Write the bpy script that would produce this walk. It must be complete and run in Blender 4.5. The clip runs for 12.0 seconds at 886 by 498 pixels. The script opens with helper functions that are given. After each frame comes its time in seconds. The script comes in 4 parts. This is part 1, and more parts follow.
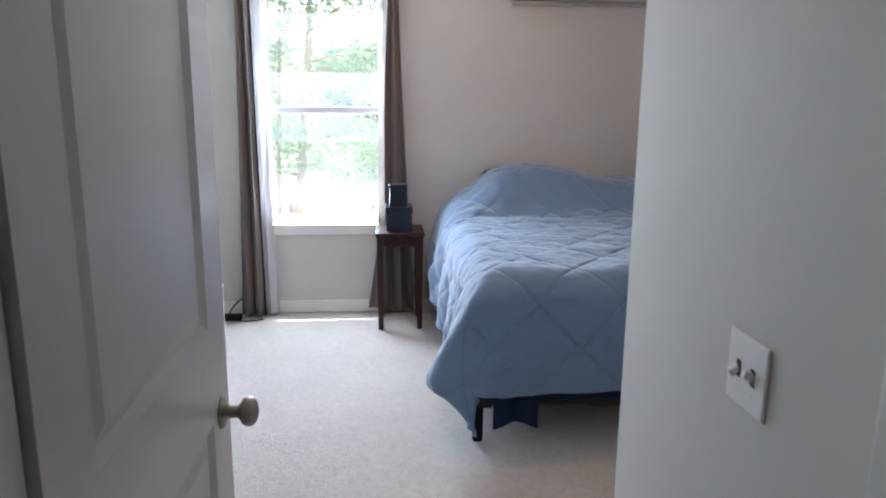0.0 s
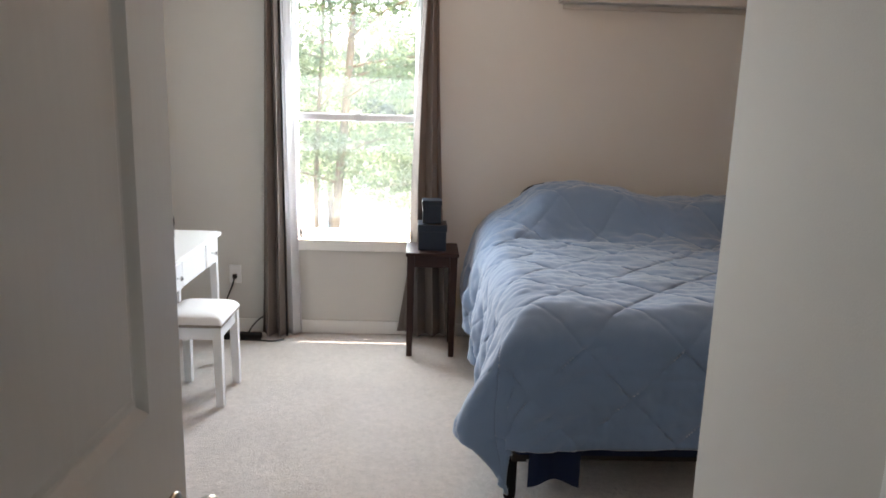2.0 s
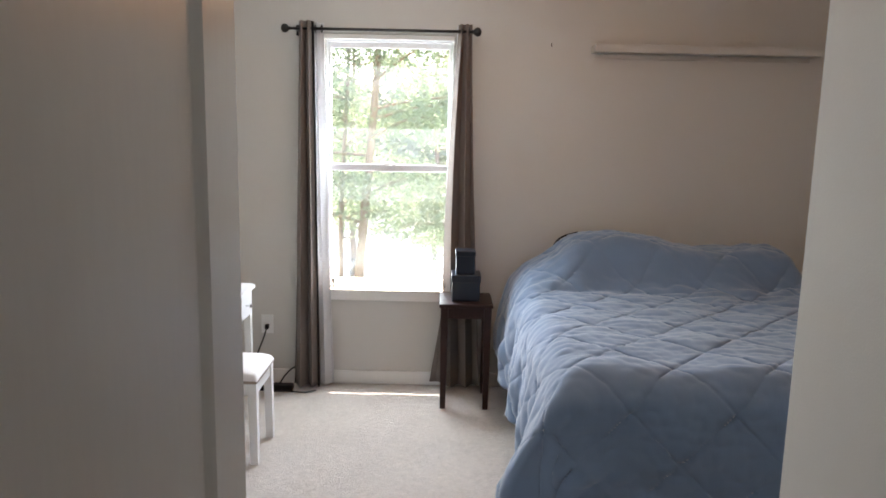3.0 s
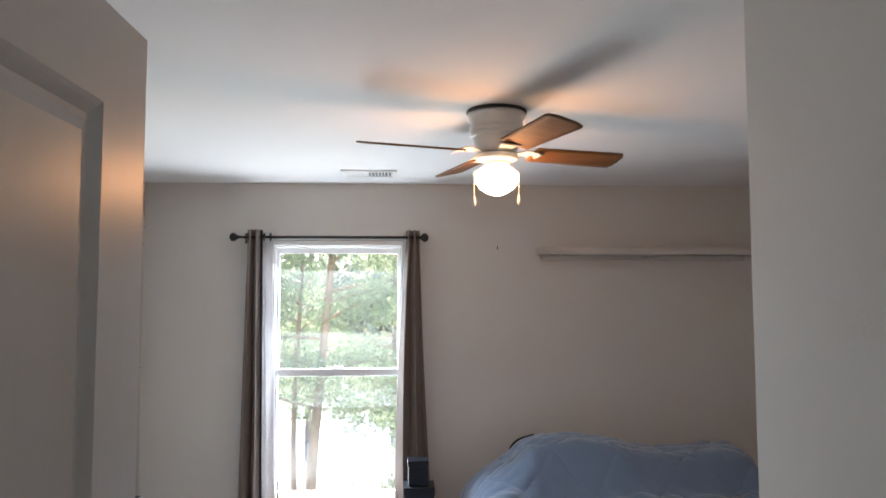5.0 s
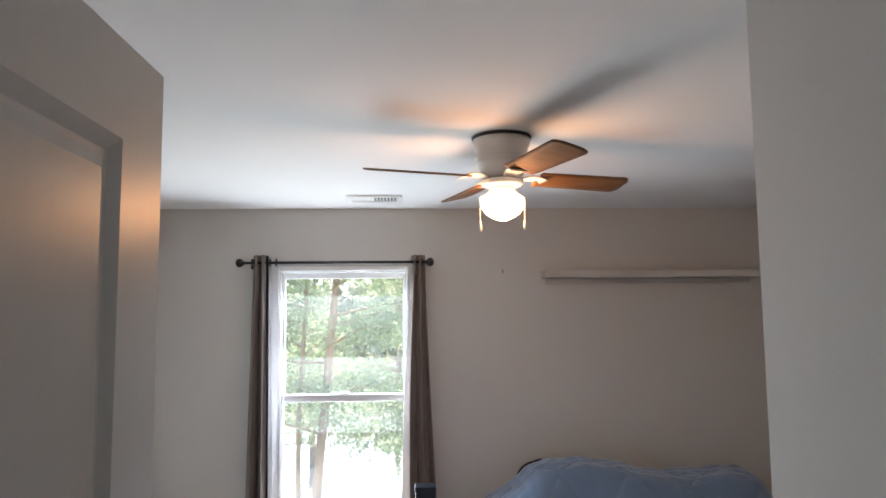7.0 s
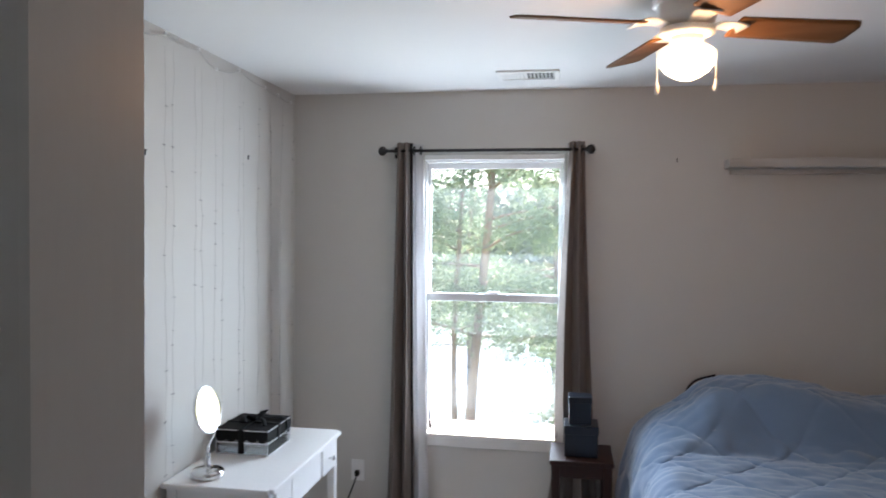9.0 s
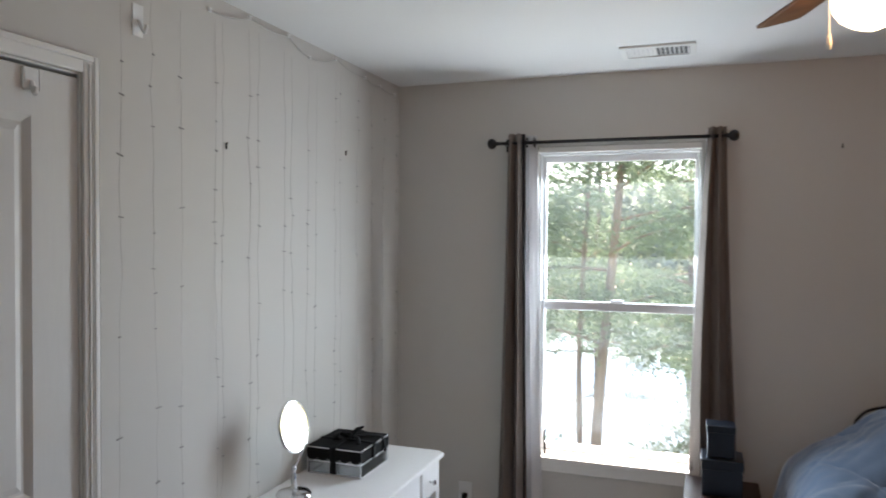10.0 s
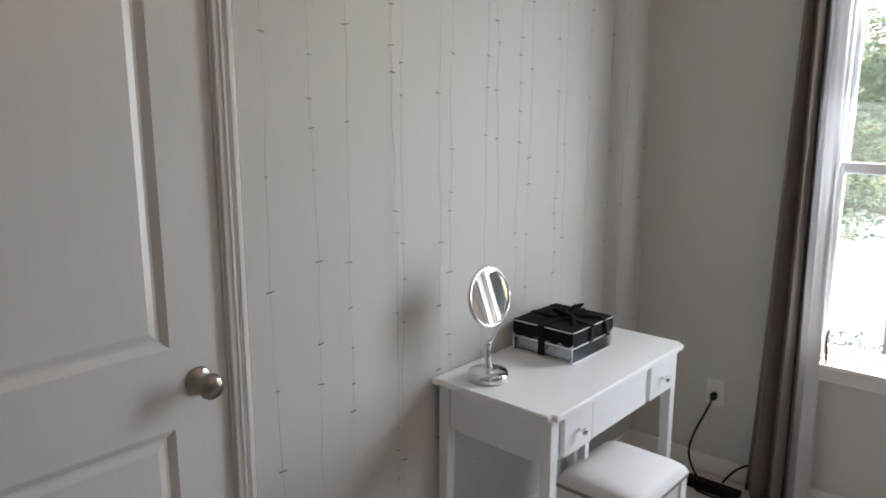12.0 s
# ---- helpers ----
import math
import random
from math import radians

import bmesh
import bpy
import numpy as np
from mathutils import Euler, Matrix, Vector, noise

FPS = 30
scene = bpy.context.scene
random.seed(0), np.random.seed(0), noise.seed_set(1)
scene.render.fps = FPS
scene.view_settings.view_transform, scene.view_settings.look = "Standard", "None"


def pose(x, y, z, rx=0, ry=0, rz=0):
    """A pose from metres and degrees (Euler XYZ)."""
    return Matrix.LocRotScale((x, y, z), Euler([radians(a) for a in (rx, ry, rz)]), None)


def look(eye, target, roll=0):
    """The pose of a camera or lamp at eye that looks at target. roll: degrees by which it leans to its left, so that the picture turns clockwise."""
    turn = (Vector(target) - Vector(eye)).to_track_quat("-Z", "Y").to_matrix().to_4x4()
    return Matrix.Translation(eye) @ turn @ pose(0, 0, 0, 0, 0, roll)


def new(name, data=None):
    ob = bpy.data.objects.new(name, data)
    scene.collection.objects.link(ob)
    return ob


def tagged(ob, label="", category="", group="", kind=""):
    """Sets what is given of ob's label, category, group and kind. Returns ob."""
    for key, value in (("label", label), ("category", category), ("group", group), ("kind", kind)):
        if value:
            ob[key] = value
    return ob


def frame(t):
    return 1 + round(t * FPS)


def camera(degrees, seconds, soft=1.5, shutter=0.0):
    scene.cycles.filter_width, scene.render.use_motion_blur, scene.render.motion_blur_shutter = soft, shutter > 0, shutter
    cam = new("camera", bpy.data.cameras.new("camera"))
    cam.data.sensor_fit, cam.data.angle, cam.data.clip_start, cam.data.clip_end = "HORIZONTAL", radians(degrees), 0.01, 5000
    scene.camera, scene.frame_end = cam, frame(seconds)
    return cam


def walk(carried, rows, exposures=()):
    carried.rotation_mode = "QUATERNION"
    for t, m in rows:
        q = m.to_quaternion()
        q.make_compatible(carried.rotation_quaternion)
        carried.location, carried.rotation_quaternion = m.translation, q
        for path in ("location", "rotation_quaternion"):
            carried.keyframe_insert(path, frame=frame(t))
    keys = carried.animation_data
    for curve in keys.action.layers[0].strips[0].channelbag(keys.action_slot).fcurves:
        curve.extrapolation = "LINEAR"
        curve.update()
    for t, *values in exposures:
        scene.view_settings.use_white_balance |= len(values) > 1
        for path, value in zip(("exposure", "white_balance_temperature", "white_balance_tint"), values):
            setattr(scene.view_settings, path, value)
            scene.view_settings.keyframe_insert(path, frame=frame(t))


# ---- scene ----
cam = camera(62.7, 12.0, soft=1.7, shutter=0.3)
PATH = [
    (0, (-0.223, 0.256, 1.482), (-0.059, 2.201, 1.049), 0.5),
    (0.5, (-0.132, 0.438, 1.553), (-0.17, 2.407, 1.206), 1.5),
    (0.6, (-0.114, 0.465, 1.549), (-0.188, 2.438, 1.233), 1.3),
    (1, (-0.102, 0.534, 1.553), (-0.191, 2.511, 1.263), 0.7),
    (1.5, (-0.136, 0.592, 1.523), (-0.113, 2.558, 1.155), 1.0),
    (2, (-0.176, 0.62, 1.483), (-0.12, 2.576, 1.069), 1.7),
    (2.5, (-0.238, 0.637, 1.564), (-0.233, 2.602, 1.189), 1.5),
    (2.7, (-0.26, 0.65, 1.562), (-0.272, 2.62, 1.213), 1.3),
    (4.3, (-0.208, 0.718, 1.702), (-0.094, 2.711, 1.587), 0.1),
    (4.5, (-0.216, 0.732, 1.72), (-0.108, 2.729, 1.702), -0.0),
    (4.6, (-0.215, 0.74, 1.724), (-0.102, 2.737, 1.752), 0.6),
    (5, (-0.208, 0.733, 1.758), (-0.1, 2.725, 1.897), -0.1),
    (5.5, (-0.211, 0.74, 1.754), (-0.09, 2.728, 1.935), -0.4),
    (6, (-0.215, 0.75, 1.743), (-0.094, 2.738, 1.921), -1.1),
    (6.5, (-0.223, 0.735, 1.758), (-0.116, 2.723, 1.948), -0.8),
    (6.7, (-0.222, 0.723, 1.775), (-0.12, 2.711, 1.976), -0.7),
    (8.3, (-0.203, 0.854, 1.7), (-0.143, 2.852, 1.787), 1.1),
    (8.5, (-0.177, 0.966, 1.7), (-0.218, 2.965, 1.738), 1.4),
    (8.8, (-0.187, 1.082, 1.684), (-0.422, 3.068, 1.67), 1.4),
    (9, (-0.207, 1.141, 1.697), (-0.54, 3.112, 1.646), 0.5),
    (9.5, (-0.243, 1.274, 1.673), (-0.706, 3.219, 1.598), -0.45),
    (9.8, (-0.268, 1.415, 1.676), (-0.825, 3.334, 1.607), -0.2),
    (10, (-0.214, 1.51, 1.686), (-0.885, 3.397, 1.641), 0.35),
    (10.5, (-0.192, 1.691, 1.692), (-1.1, 3.467, 1.668), 0.33),
    (11, (-0.282, 1.815, 1.642), (-1.313, 3.508, 1.517), 0.93),
    (11.5, (-0.288, 1.954, 1.586), (-1.438, 3.538, 1.274), 0.53),
    (12, (-0.271, 2.076, 1.575), (-1.558, 3.527, 1.177), 0.16),
]
EXPOSURES = [(0.0, 4.58, 6500, 14), (0.3, 4.48, 6400, 13), (0.6, 4.36, 7150, 14), (1.5, 4.3, 7600, 15), (2.5, 4.28, 7700, 16),
             (4.3, 3.98, 7400, 17), (5.0, 3.93, 7150, 17), (6.7, 3.93, 7150, 17), (8.3, 3.93, 6700, 16), (9.0, 3.73, 6700, 15),
             (9.5, 3.68, 6950, 15), (10.5, 3.1, 7200, 15), (11.2, 3.18, 7100, 16), (12.0, 3.46, 7500, 17)]
walk(cam, [(t, look(eye, target, roll)) for t, eye, target, roll in PATH], EXPOSURES)

# ---- world, sun, lamps ----
world = bpy.data.worlds.new("world")
scene.world = world
world.use_nodes = True
wn = world.node_tree
sky = wn.nodes.new("ShaderNodeTexSky")
sky.sky_type = "NISHITA"
sky.sun_disc = False
SUN_UP = 76.0
sky.sun_elevation = radians(SUN_UP)
sky.sun_rotation = 0.0
sky.air_density, sky.dust_density = 1.0, 2.0
wn.links.new(sky.outputs[0], wn.nodes["Background"].inputs["Color"])
wn.nodes["Background"].inputs["Strength"].default_value = 0.15

sun_data = bpy.data.lights.new("sun", "SUN")
sun_data.energy, sun_data.angle, sun_data.color = 5.0, radians(0.5), (1.0, 0.95, 0.87)
sun = new("sun", sun_data)
sun.matrix_world = look((0, 5 + 20 * math.cos(radians(SUN_UP)), 20 * math.sin(radians(SUN_UP))), (0, 5, 0))

# the sky's light in the window opening, falling in from above, and the bright lake's rising below it
for z, rise, power, tall in ((0.80, 1.2, 1.2, 0.28), (1.22, 1.0, 0.8, 0.28), (1.52, -1.2, 1.2, 0.26), (1.88, -1.2, 1.2, 0.26)):
    win_data = bpy.data.lights.new("window_daylight", "AREA")
    win_data.shape, win_data.size, win_data.size_y = "RECTANGLE", 0.70, tall
    win_data.energy, win_data.color = power, (0.67, 0.85, 1.0)
    win_light = new("window_daylight", win_data)
    win_light.matrix_world = look((-0.59, 5.14, z), (-0.59, 4.14, z + rise))

bulb_data = bpy.data.lights.new("fan_bulb", "POINT")
bulb_data.energy, bulb_data.color, bulb_data.shadow_soft_size = 0.40, (1.0, 0.36, 0.075), 0.05
bulb = new("fan_bulb", bulb_data)
bulb.location = (0.127, 3.318, 2.18)


# ---- materials ----
def nodes_of(name):
    m = bpy.data.materials.new(name)
    m.use_nodes = True
    t = m.node_tree
    return m, t, t.nodes["Principled BSDF"]


def material(name, color, rough=0.6, metal=0.0, grain=40.0, amount=0.08, coarse=3.0, bump=0.1, depth=0.002, spec=0.5,
             stretch=(1, 1, 1), second=None, sheen=0.0, transmission=0.0, ior=1.45, translucent=0.0, per_object=0.0):
    """A surface with fine grain and coarse uneven tone."""
    m, t, p = nodes_of(name)
    L, N = t.links.new, t.nodes.new
    co = N("ShaderNodeTexCoord")
    mp = N("ShaderNodeMapping")
    mp.inputs["Scale"].default_value = stretch
    L(co.outputs["Object"], mp.inputs["Vector"])
    fine, wide = N("ShaderNodeTexNoise"), N("ShaderNodeTexNoise")
    fine.inputs["Scale"].default_value, fine.inputs["Detail"].default_value = grain, 4
    wide.inputs["Scale"].default_value, wide.inputs["Detail"].default_value = coarse, 3
    L(mp.outputs[0], fine.inputs["Vector"])
    L(mp.outputs[0], wide.inputs["Vector"])
    mix = N("ShaderNodeMix")
    mix.data_type = "FLOAT"
    mix.inputs[0].default_value = 0.5
    L(fine.outputs["Fac"], mix.inputs[2])
    L(wide.outputs["Fac"], mix.inputs[3])
    ramp = N("ShaderNodeValToRGB")
    other = second or tuple(c * (1 - 2 * amount) for c in color)
    ramp.color_ramp.elements[0].position, ramp.color_ramp.elements[1].position = 0.3, 0.7
    ramp.color_ramp.elements[0].color = (*other, 1)
    ramp.color_ramp.elements[1].color = (*[min(1, c * (1 + amount * 0.5)) for c in color], 1)
    L(mix.outputs[0], ramp.inputs[0])
    out = ramp.outputs[0]
    if per_object:
        info, hsv = N("ShaderNodeObjectInfo"), N("ShaderNodeHueSaturation")
        mr = N("ShaderNodeMapRange")
        mr.inputs["To Min"].default_value, mr.inputs["To Max"].default_value = 1 - per_object, 1 + per_object
        L(info.outputs["Random"], mr.inputs["Value"])
        L(mr.outputs[0], hsv.inputs["Value"])
        L(out, hsv.inputs["Color"])
        out = hsv.outputs[0]
    L(out, p.inputs["Base Color"])
    p.inputs["Roughness"].default_value, p.inputs["Metallic"].default_value = rough, metal
    p.inputs["Specular IOR Level"].default_value = spec
    p.inputs["Transmission Weight"].default_value, p.inputs["IOR"].default_value = transmission, ior
    if sheen:
        p.inputs["Sheen Weight"].default_value, p.inputs["Sheen Roughness"].default_value = sheen, 0.5
    if bump:
        b = N("ShaderNodeBump")
        b.inputs["Strength"].default_value, b.inputs["Distance"].default_value = bump, depth
        L(fine.outputs["Fac"], b.inputs["Height"])
        L(b.outputs[0], p.inputs["Normal"])
    if translucent:
        tr, ms = N("ShaderNodeBsdfTranslucent"), N("ShaderNodeMixShader")
        L(out, tr.inputs["Color"])
        ms.inputs[0].default_value = translucent
        L(p.outputs[0], ms.inputs[1])
        L(tr.outputs[0], ms.inputs[2])
        L(ms.outputs[0], t.nodes["Material Output"].inputs["Surface"])
    return m


def glowing(name, color, strength):
    m, t, p = nodes_of(name)
    p.inputs["Base Color"].default_value = (0.9, 0.88, 0.84, 1)
    p.inputs["Emission Color"].default_value = (*color, 1)
    p.inputs["Emission Strength"].default_value = strength
    p.inputs["Roughness"].default_value = 0.25
    return m


def clear(name, color=(1, 1, 1), gloss=0.08, rough=0.0, haze=0.0):
    """A thin clear pane: mostly see-through, with a mirror share; a white veil can imitate glare."""
    m, t, p = nodes_of(name)
    L, N = t.links.new, t.nodes.new
    tr, gl, ms = N("ShaderNodeBsdfTransparent"), N("ShaderNodeBsdfGlossy"), N("ShaderNodeMixShader")
    tr.inputs["Color"].default_value = (*color, 1)
    gl.inputs["Roughness"].default_value = rough
    fr = N("ShaderNodeFresnel")
    fr.inputs["IOR"].default_value = 1.35 + gloss
    L(fr.outputs[0], ms.inputs[0])
    L(tr.outputs[0], ms.inputs[1])
    L(gl.outputs[0], ms.inputs[2])
    veil, haze_mix = N("ShaderNodeBsdfTranslucent"), N("ShaderNodeMixShader")
    veil.inputs["Color"].default_value = (0.9, 0.92, 0.92, 1)
    haze_mix.inputs[0].default_value = haze
    L(ms.outputs[0], haze_mix.inputs[1])
    L(veil.outputs[0], haze_mix.inputs[2])
    L(haze_mix.outputs[0], t.nodes["Material Output"].inputs["Surface"])
    return m


def carpet(name, color):
    """Cut pile: tufts, soft footmarks and brushed patches."""
    m, t, p = nodes_of(name)
    L, N = t.links.new, t.nodes.new
    co = N("ShaderNodeTexCoord")
    tuft, marks, patch = N("ShaderNodeTexVoronoi"), N("ShaderNodeTexNoise"), N("ShaderNodeTexNoise")
    tuft.inputs["Scale"].default_value = 260
    marks.inputs["Scale"].default_value, marks.inputs["Detail"].default_value, marks.inputs["Roughness"].default_value = 30, 7, 0.7
    patch.inputs["Scale"].default_value, patch.inputs["Detail"].default_value, patch.inputs["Distortion"].default_value = 3.5, 3, 0.8
    for n in (tuft, marks, patch):
        L(co.outputs["Object"], n.inputs["Vector"])

    def ramp(source, lo, hi, a, b):
        r = N("ShaderNodeMapRange")
        r.inputs["From Min"].default_value, r.inputs["From Max"].default_value = lo, hi
        r.inputs["To Min"].default_value, r.inputs["To Max"].default_value = a, b
        L(source, r.inputs["Value"])
        return r.outputs[0]

    def times(a, b):
        q = N("ShaderNodeMath")
        q.operation = "MULTIPLY"
        L(a, q.inputs[0])
        L(b, q.inputs[1])
        return q.outputs[0]

    tone = times(times(ramp(tuft.outputs["Distance"], 0.0, 0.7, 1.06, 0.80), ramp(marks.outputs["Fac"], 0.36, 0.68, 0.84, 1.06)),
                 ramp(patch.outputs["Fac"], 0.3, 0.7, 0.93, 1.04))
    mix = N("ShaderNodeVectorMath")
    mix.operation = "SCALE"
    mix.inputs[0].default_value = color
    L(tone, mix.inputs["Scale"])
    L(mix.outputs[0], p.inputs["Base Color"])
    p.inputs["Roughness"].default_value, p.inputs["Specular IOR Level"].default_value = 0.95, 0.1
    p.inputs["Sheen Weight"].default_value = 0.45
    b1, b2 = N("ShaderNodeBump"), N("ShaderNodeBump")
    b1.inputs["Strength"].default_value, b1.inputs["Distance"].default_value = 0.7, 0.012
    b2.inputs["Strength"].default_value, b2.inputs["Distance"].default_value = 0.8, 0.004
    L(marks.outputs["Fac"], b1.inputs["Height"])
    L(tuft.outputs["Distance"], b2.inputs["Height"])
    b2.invert = True
    L(b1.outputs[0], b2.inputs["Normal"])
    L(b2.outputs[0], p.inputs["Normal"])
    return m


PAINT = material("wall_paint", (0.60, 0.58, 0.55), 0.75, grain=260, amount=0.015, coarse=1.2, bump=0.25, depth=0.0012)
CEIL = material("ceiling_paint", (0.78, 0.77, 0.76), 0.9, grain=220, amount=0.015, coarse=1.0, bump=0.3, depth=0.0015)
TRIM = material("trim_paint", (0.80, 0.79, 0.77), 0.38, grain=120, amount=0.015, coarse=2, bump=0.05, depth=0.0006)
DOOR = material("door_paint", (0.68, 0.67, 0.65), 0.32, grain=90, amount=0.02, coarse=2, bump=0.12, depth=0.0007, stretch=(1, 1, 0.12))
VINYL = material("window_vinyl", (0.80, 0.81, 0.82), 0.35, grain=60, amount=0.02, bump=0.0)
CARPET = carpet("carpet", (0.78, 0.70, 0.655))
# the pane's faint white share imitates the glare that washes out the view
GLASS = clear("window_glass", haze=0.008)
WHITE = material("white_lacquer", (0.82, 0.82, 0.82), 0.3, grain=50, amount=0.02, bump=0.04, depth=0.0005)
SEAM = material("taupe_seam", (0.30, 0.26, 0.23), 0.8, grain=100, amount=0.1)
CUSHION = material("white_vinyl_cushion", (0.76, 0.74, 0.73), 0.7, grain=150, amount=0.03, bump=0.2, depth=0.0008)
DUVET = material("duvet_cotton", (0.165, 0.25, 0.385), 0.9, grain=320, amount=0.06, coarse=5, bump=0.25, depth=0.0008, sheen=0.5, spec=0.15)
NAVY = material("navy_sheet", (0.012, 0.022, 0.06), 0.9, grain=240, amount=0.1, coarse=6, bump=0.2, spec=0.2)
DARK_WOOD = material("dark_wood", (0.034, 0.013, 0.010), 0.45, spec=0.3, grain=28, amount=0.3, coarse=5, bump=0.15, depth=0.0006, stretch=(1, 1, 0.12))
CURTAIN = material("curtain_cloth", (0.225, 0.185, 0.165), 0.9, grain=420, amount=0.08, coarse=6, bump=0.25, depth=0.0006, sheen=0.1, translucent=0.12, stretch=(1, 1, 0.4))
LINING = material("curtain_lining", (0.72, 0.71, 0.72), 0.9, grain=400, amount=0.03, bump=0.2, depth=0.0005, translucent=0.35)
BLACK_METAL = material("black_metal", (0.012, 0.012, 0.013), 0.4, 0.0, grain=80, amount=0.2, bump=0.05)
BLACK = material("black_plastic", (0.009, 0.009, 0.010), 0.55, spec=0.25, grain=120, amount=0.2, bump=0.05)
LEG_BLACK = material("matte_black_paint", (0.010, 0.010, 0.012), 0.75, spec=0.15, grain=120, amount=0.15, bump=0.1)
NAVY_BOX = material("navy_paper_box", (0.008, 0.014, 0.026), 0.32, spec=0.55, grain=160, amount=0.2, bump=0.1)
RIBBON = material("black_satin_ribbon", (0.008, 0.008, 0.009), 0.8, spec=0.2, grain=200, amount=0.2, bump=0.1)
ACRYLIC = clear("clear_acrylic", (0.95, 0.96, 0.97), 0.15)
# pale colour that paints the highlights along the acrylic box's edges
EDGE_GLINT = material("acrylic_edge_glint", (0.80, 0.81, 0.83), 0.2, grain=30, amount=0.12, coarse=9, bump=0.1, depth=0.001)
CHROME = material("chrome", (0.75, 0.75, 0.76), 0.12, 1.0, grain=60, amount=0.03, bump=0.0)
NICKEL = material("satin_nickel", (0.35, 0.315, 0.27), 0.3, 1.0, grain=160, amount=0.05, bump=0.05, depth=0.0004)
MIRROR = material("mirror_glass", (0.92, 0.93, 0.93), 0.01, 1.0, grain=5, amount=0.0, bump=0.0)
SHELF = material("whitewashed_wood", (0.60, 0.575, 0.54), 0.7, grain=14, amount=0.2, coarse=3, bump=0.4, depth=0.002, stretch=(0.15, 1, 1))
FAN_WHITE = material("fan_enamel", (0.78, 0.77, 0.75), 0.3, grain=60, amount=0.02, bump=0.0)
BLADE = material("fan_blade_wood", (0.20, 0.10, 0.045), 0.65, spec=0.12, grain=22, amount=0.25, coarse=4, bump=0.08, depth=0.0005, stretch=(0.15, 1, 1))
GLOBE = glowing("lit_opal_glass", (1.0, 0.80, 0.52), 0.8)
PLATE = material("white_plastic", (0.80, 0.80, 0.79), 0.35, grain=60, amount=0.02, bump=0.0)
WIRE = material("silver_wire", (0.52, 0.50, 0.47), 0.5, 0.2, grain=60, amount=0.1, bump=0.0)
VENT_SHADE = material("vent_shade_grey", (0.16, 0.16, 0.16), 0.6, grain=40, amount=0.1)
BULB_GREY = material("unlit_bulb", (0.30, 0.285, 0.27), 0.4, grain=60, amount=0.2, bump=0.0)
NAIL = material("dark_nail", (0.05, 0.045, 0.04), 0.5, 0.6, grain=60, amount=0.2, bump=0.0)
BARK = material("pine_bark", (0.16, 0.115, 0.085), 0.95, grain=9, amount=0.35, coarse=2, bump=0.8, depth=0.03, stretch=(1, 1, 0.25))
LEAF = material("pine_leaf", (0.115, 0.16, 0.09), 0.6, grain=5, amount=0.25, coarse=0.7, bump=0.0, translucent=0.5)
# far leaves: paler and greyer than the near ones, haze put into the colour
HAZED_LEAF = material("hazed_leaf", (0.17, 0.205, 0.155), 0.7, grain=0.4, amount=0.25, coarse=0.08, bump=0.0, translucent=0.4)
GRASS = material("lawn", (0.16, 0.17, 0.07), 0.95, grain=3, amount=0.3, coarse=0.3, bump=0.3, depth=0.02)
LAKE = material("lake_water", (0.045, 0.055, 0.055), 0.05, grain=1.2, amount=0.05, coarse=0.1, bump=0.03, depth=0.01)
SIDING = material("house_siding", (0.55, 0.53, 0.5), 0.8, grain=30, amount=0.05)
BROWN_BOX = material("brown_leather", (0.16, 0.07, 0.03), 0.6, grain=50, amount=0.25)


# ---- builders ----
def mesh_object(name, bm, mat, smooth=False):
    me = bpy.data.meshes.new(name)
    bm.normal_update()
    bm.to_mesh(me)
    bm.free()
    for m in (mat if isinstance(mat, (list, tuple)) else (mat,)):
        me.materials.append(m)
    if smooth:
        for f in me.polygons:
            f.use_smooth = True
    return new(name, me)


def structure(name, bm, mat, label="", smooth=False):
    return tagged(mesh_object(name, bm, mat, smooth), label, "", "", "structure")


def thing(name, base, label, category, group="", kind=""):
    ob = new(name)
    ob.location = base
    ob.empty_display_size = 0.05
    return tagged(ob, label, category, group, kind)


def part(name, bm, mat, parent, label="", smooth=False):
    """One mesh, given in world metres, hung under a thing or under a part of it."""
    top = parent
    while top.parent:
        top = top.parent
    bmesh.ops.translate(bm, verts=bm.verts, vec=-Vector(top.location))
    ob = mesh_object(name, bm, mat, smooth)
    ob.parent = parent
    if label:
        ob["label"] = label
    return ob


def block(bm, x0, x1, y0, y1, z0, z1, bevel=0.0, seg=2):
    made = bmesh.ops.create_cube(bm, size=1.0)["verts"]
    bmesh.ops.scale(bm, verts=made, vec=(x1 - x0, y1 - y0, z1 - z0))
    bmesh.ops.translate(bm, verts=made, vec=((x0 + x1) / 2, (y0 + y1) / 2, (z0 + z1) / 2))
    if bevel:
        edges = list({e for v in made for e in v.link_edges})
        bmesh.ops.bevel(bm, geom=edges, offset=bevel, segments=seg, affect="EDGES", profile=0.5)
    return bm


def blocks(*rows, bevel=0.0):
    bm = bmesh.new()
    for r in rows:
        block(bm, *r, bevel=bevel)
    return bm


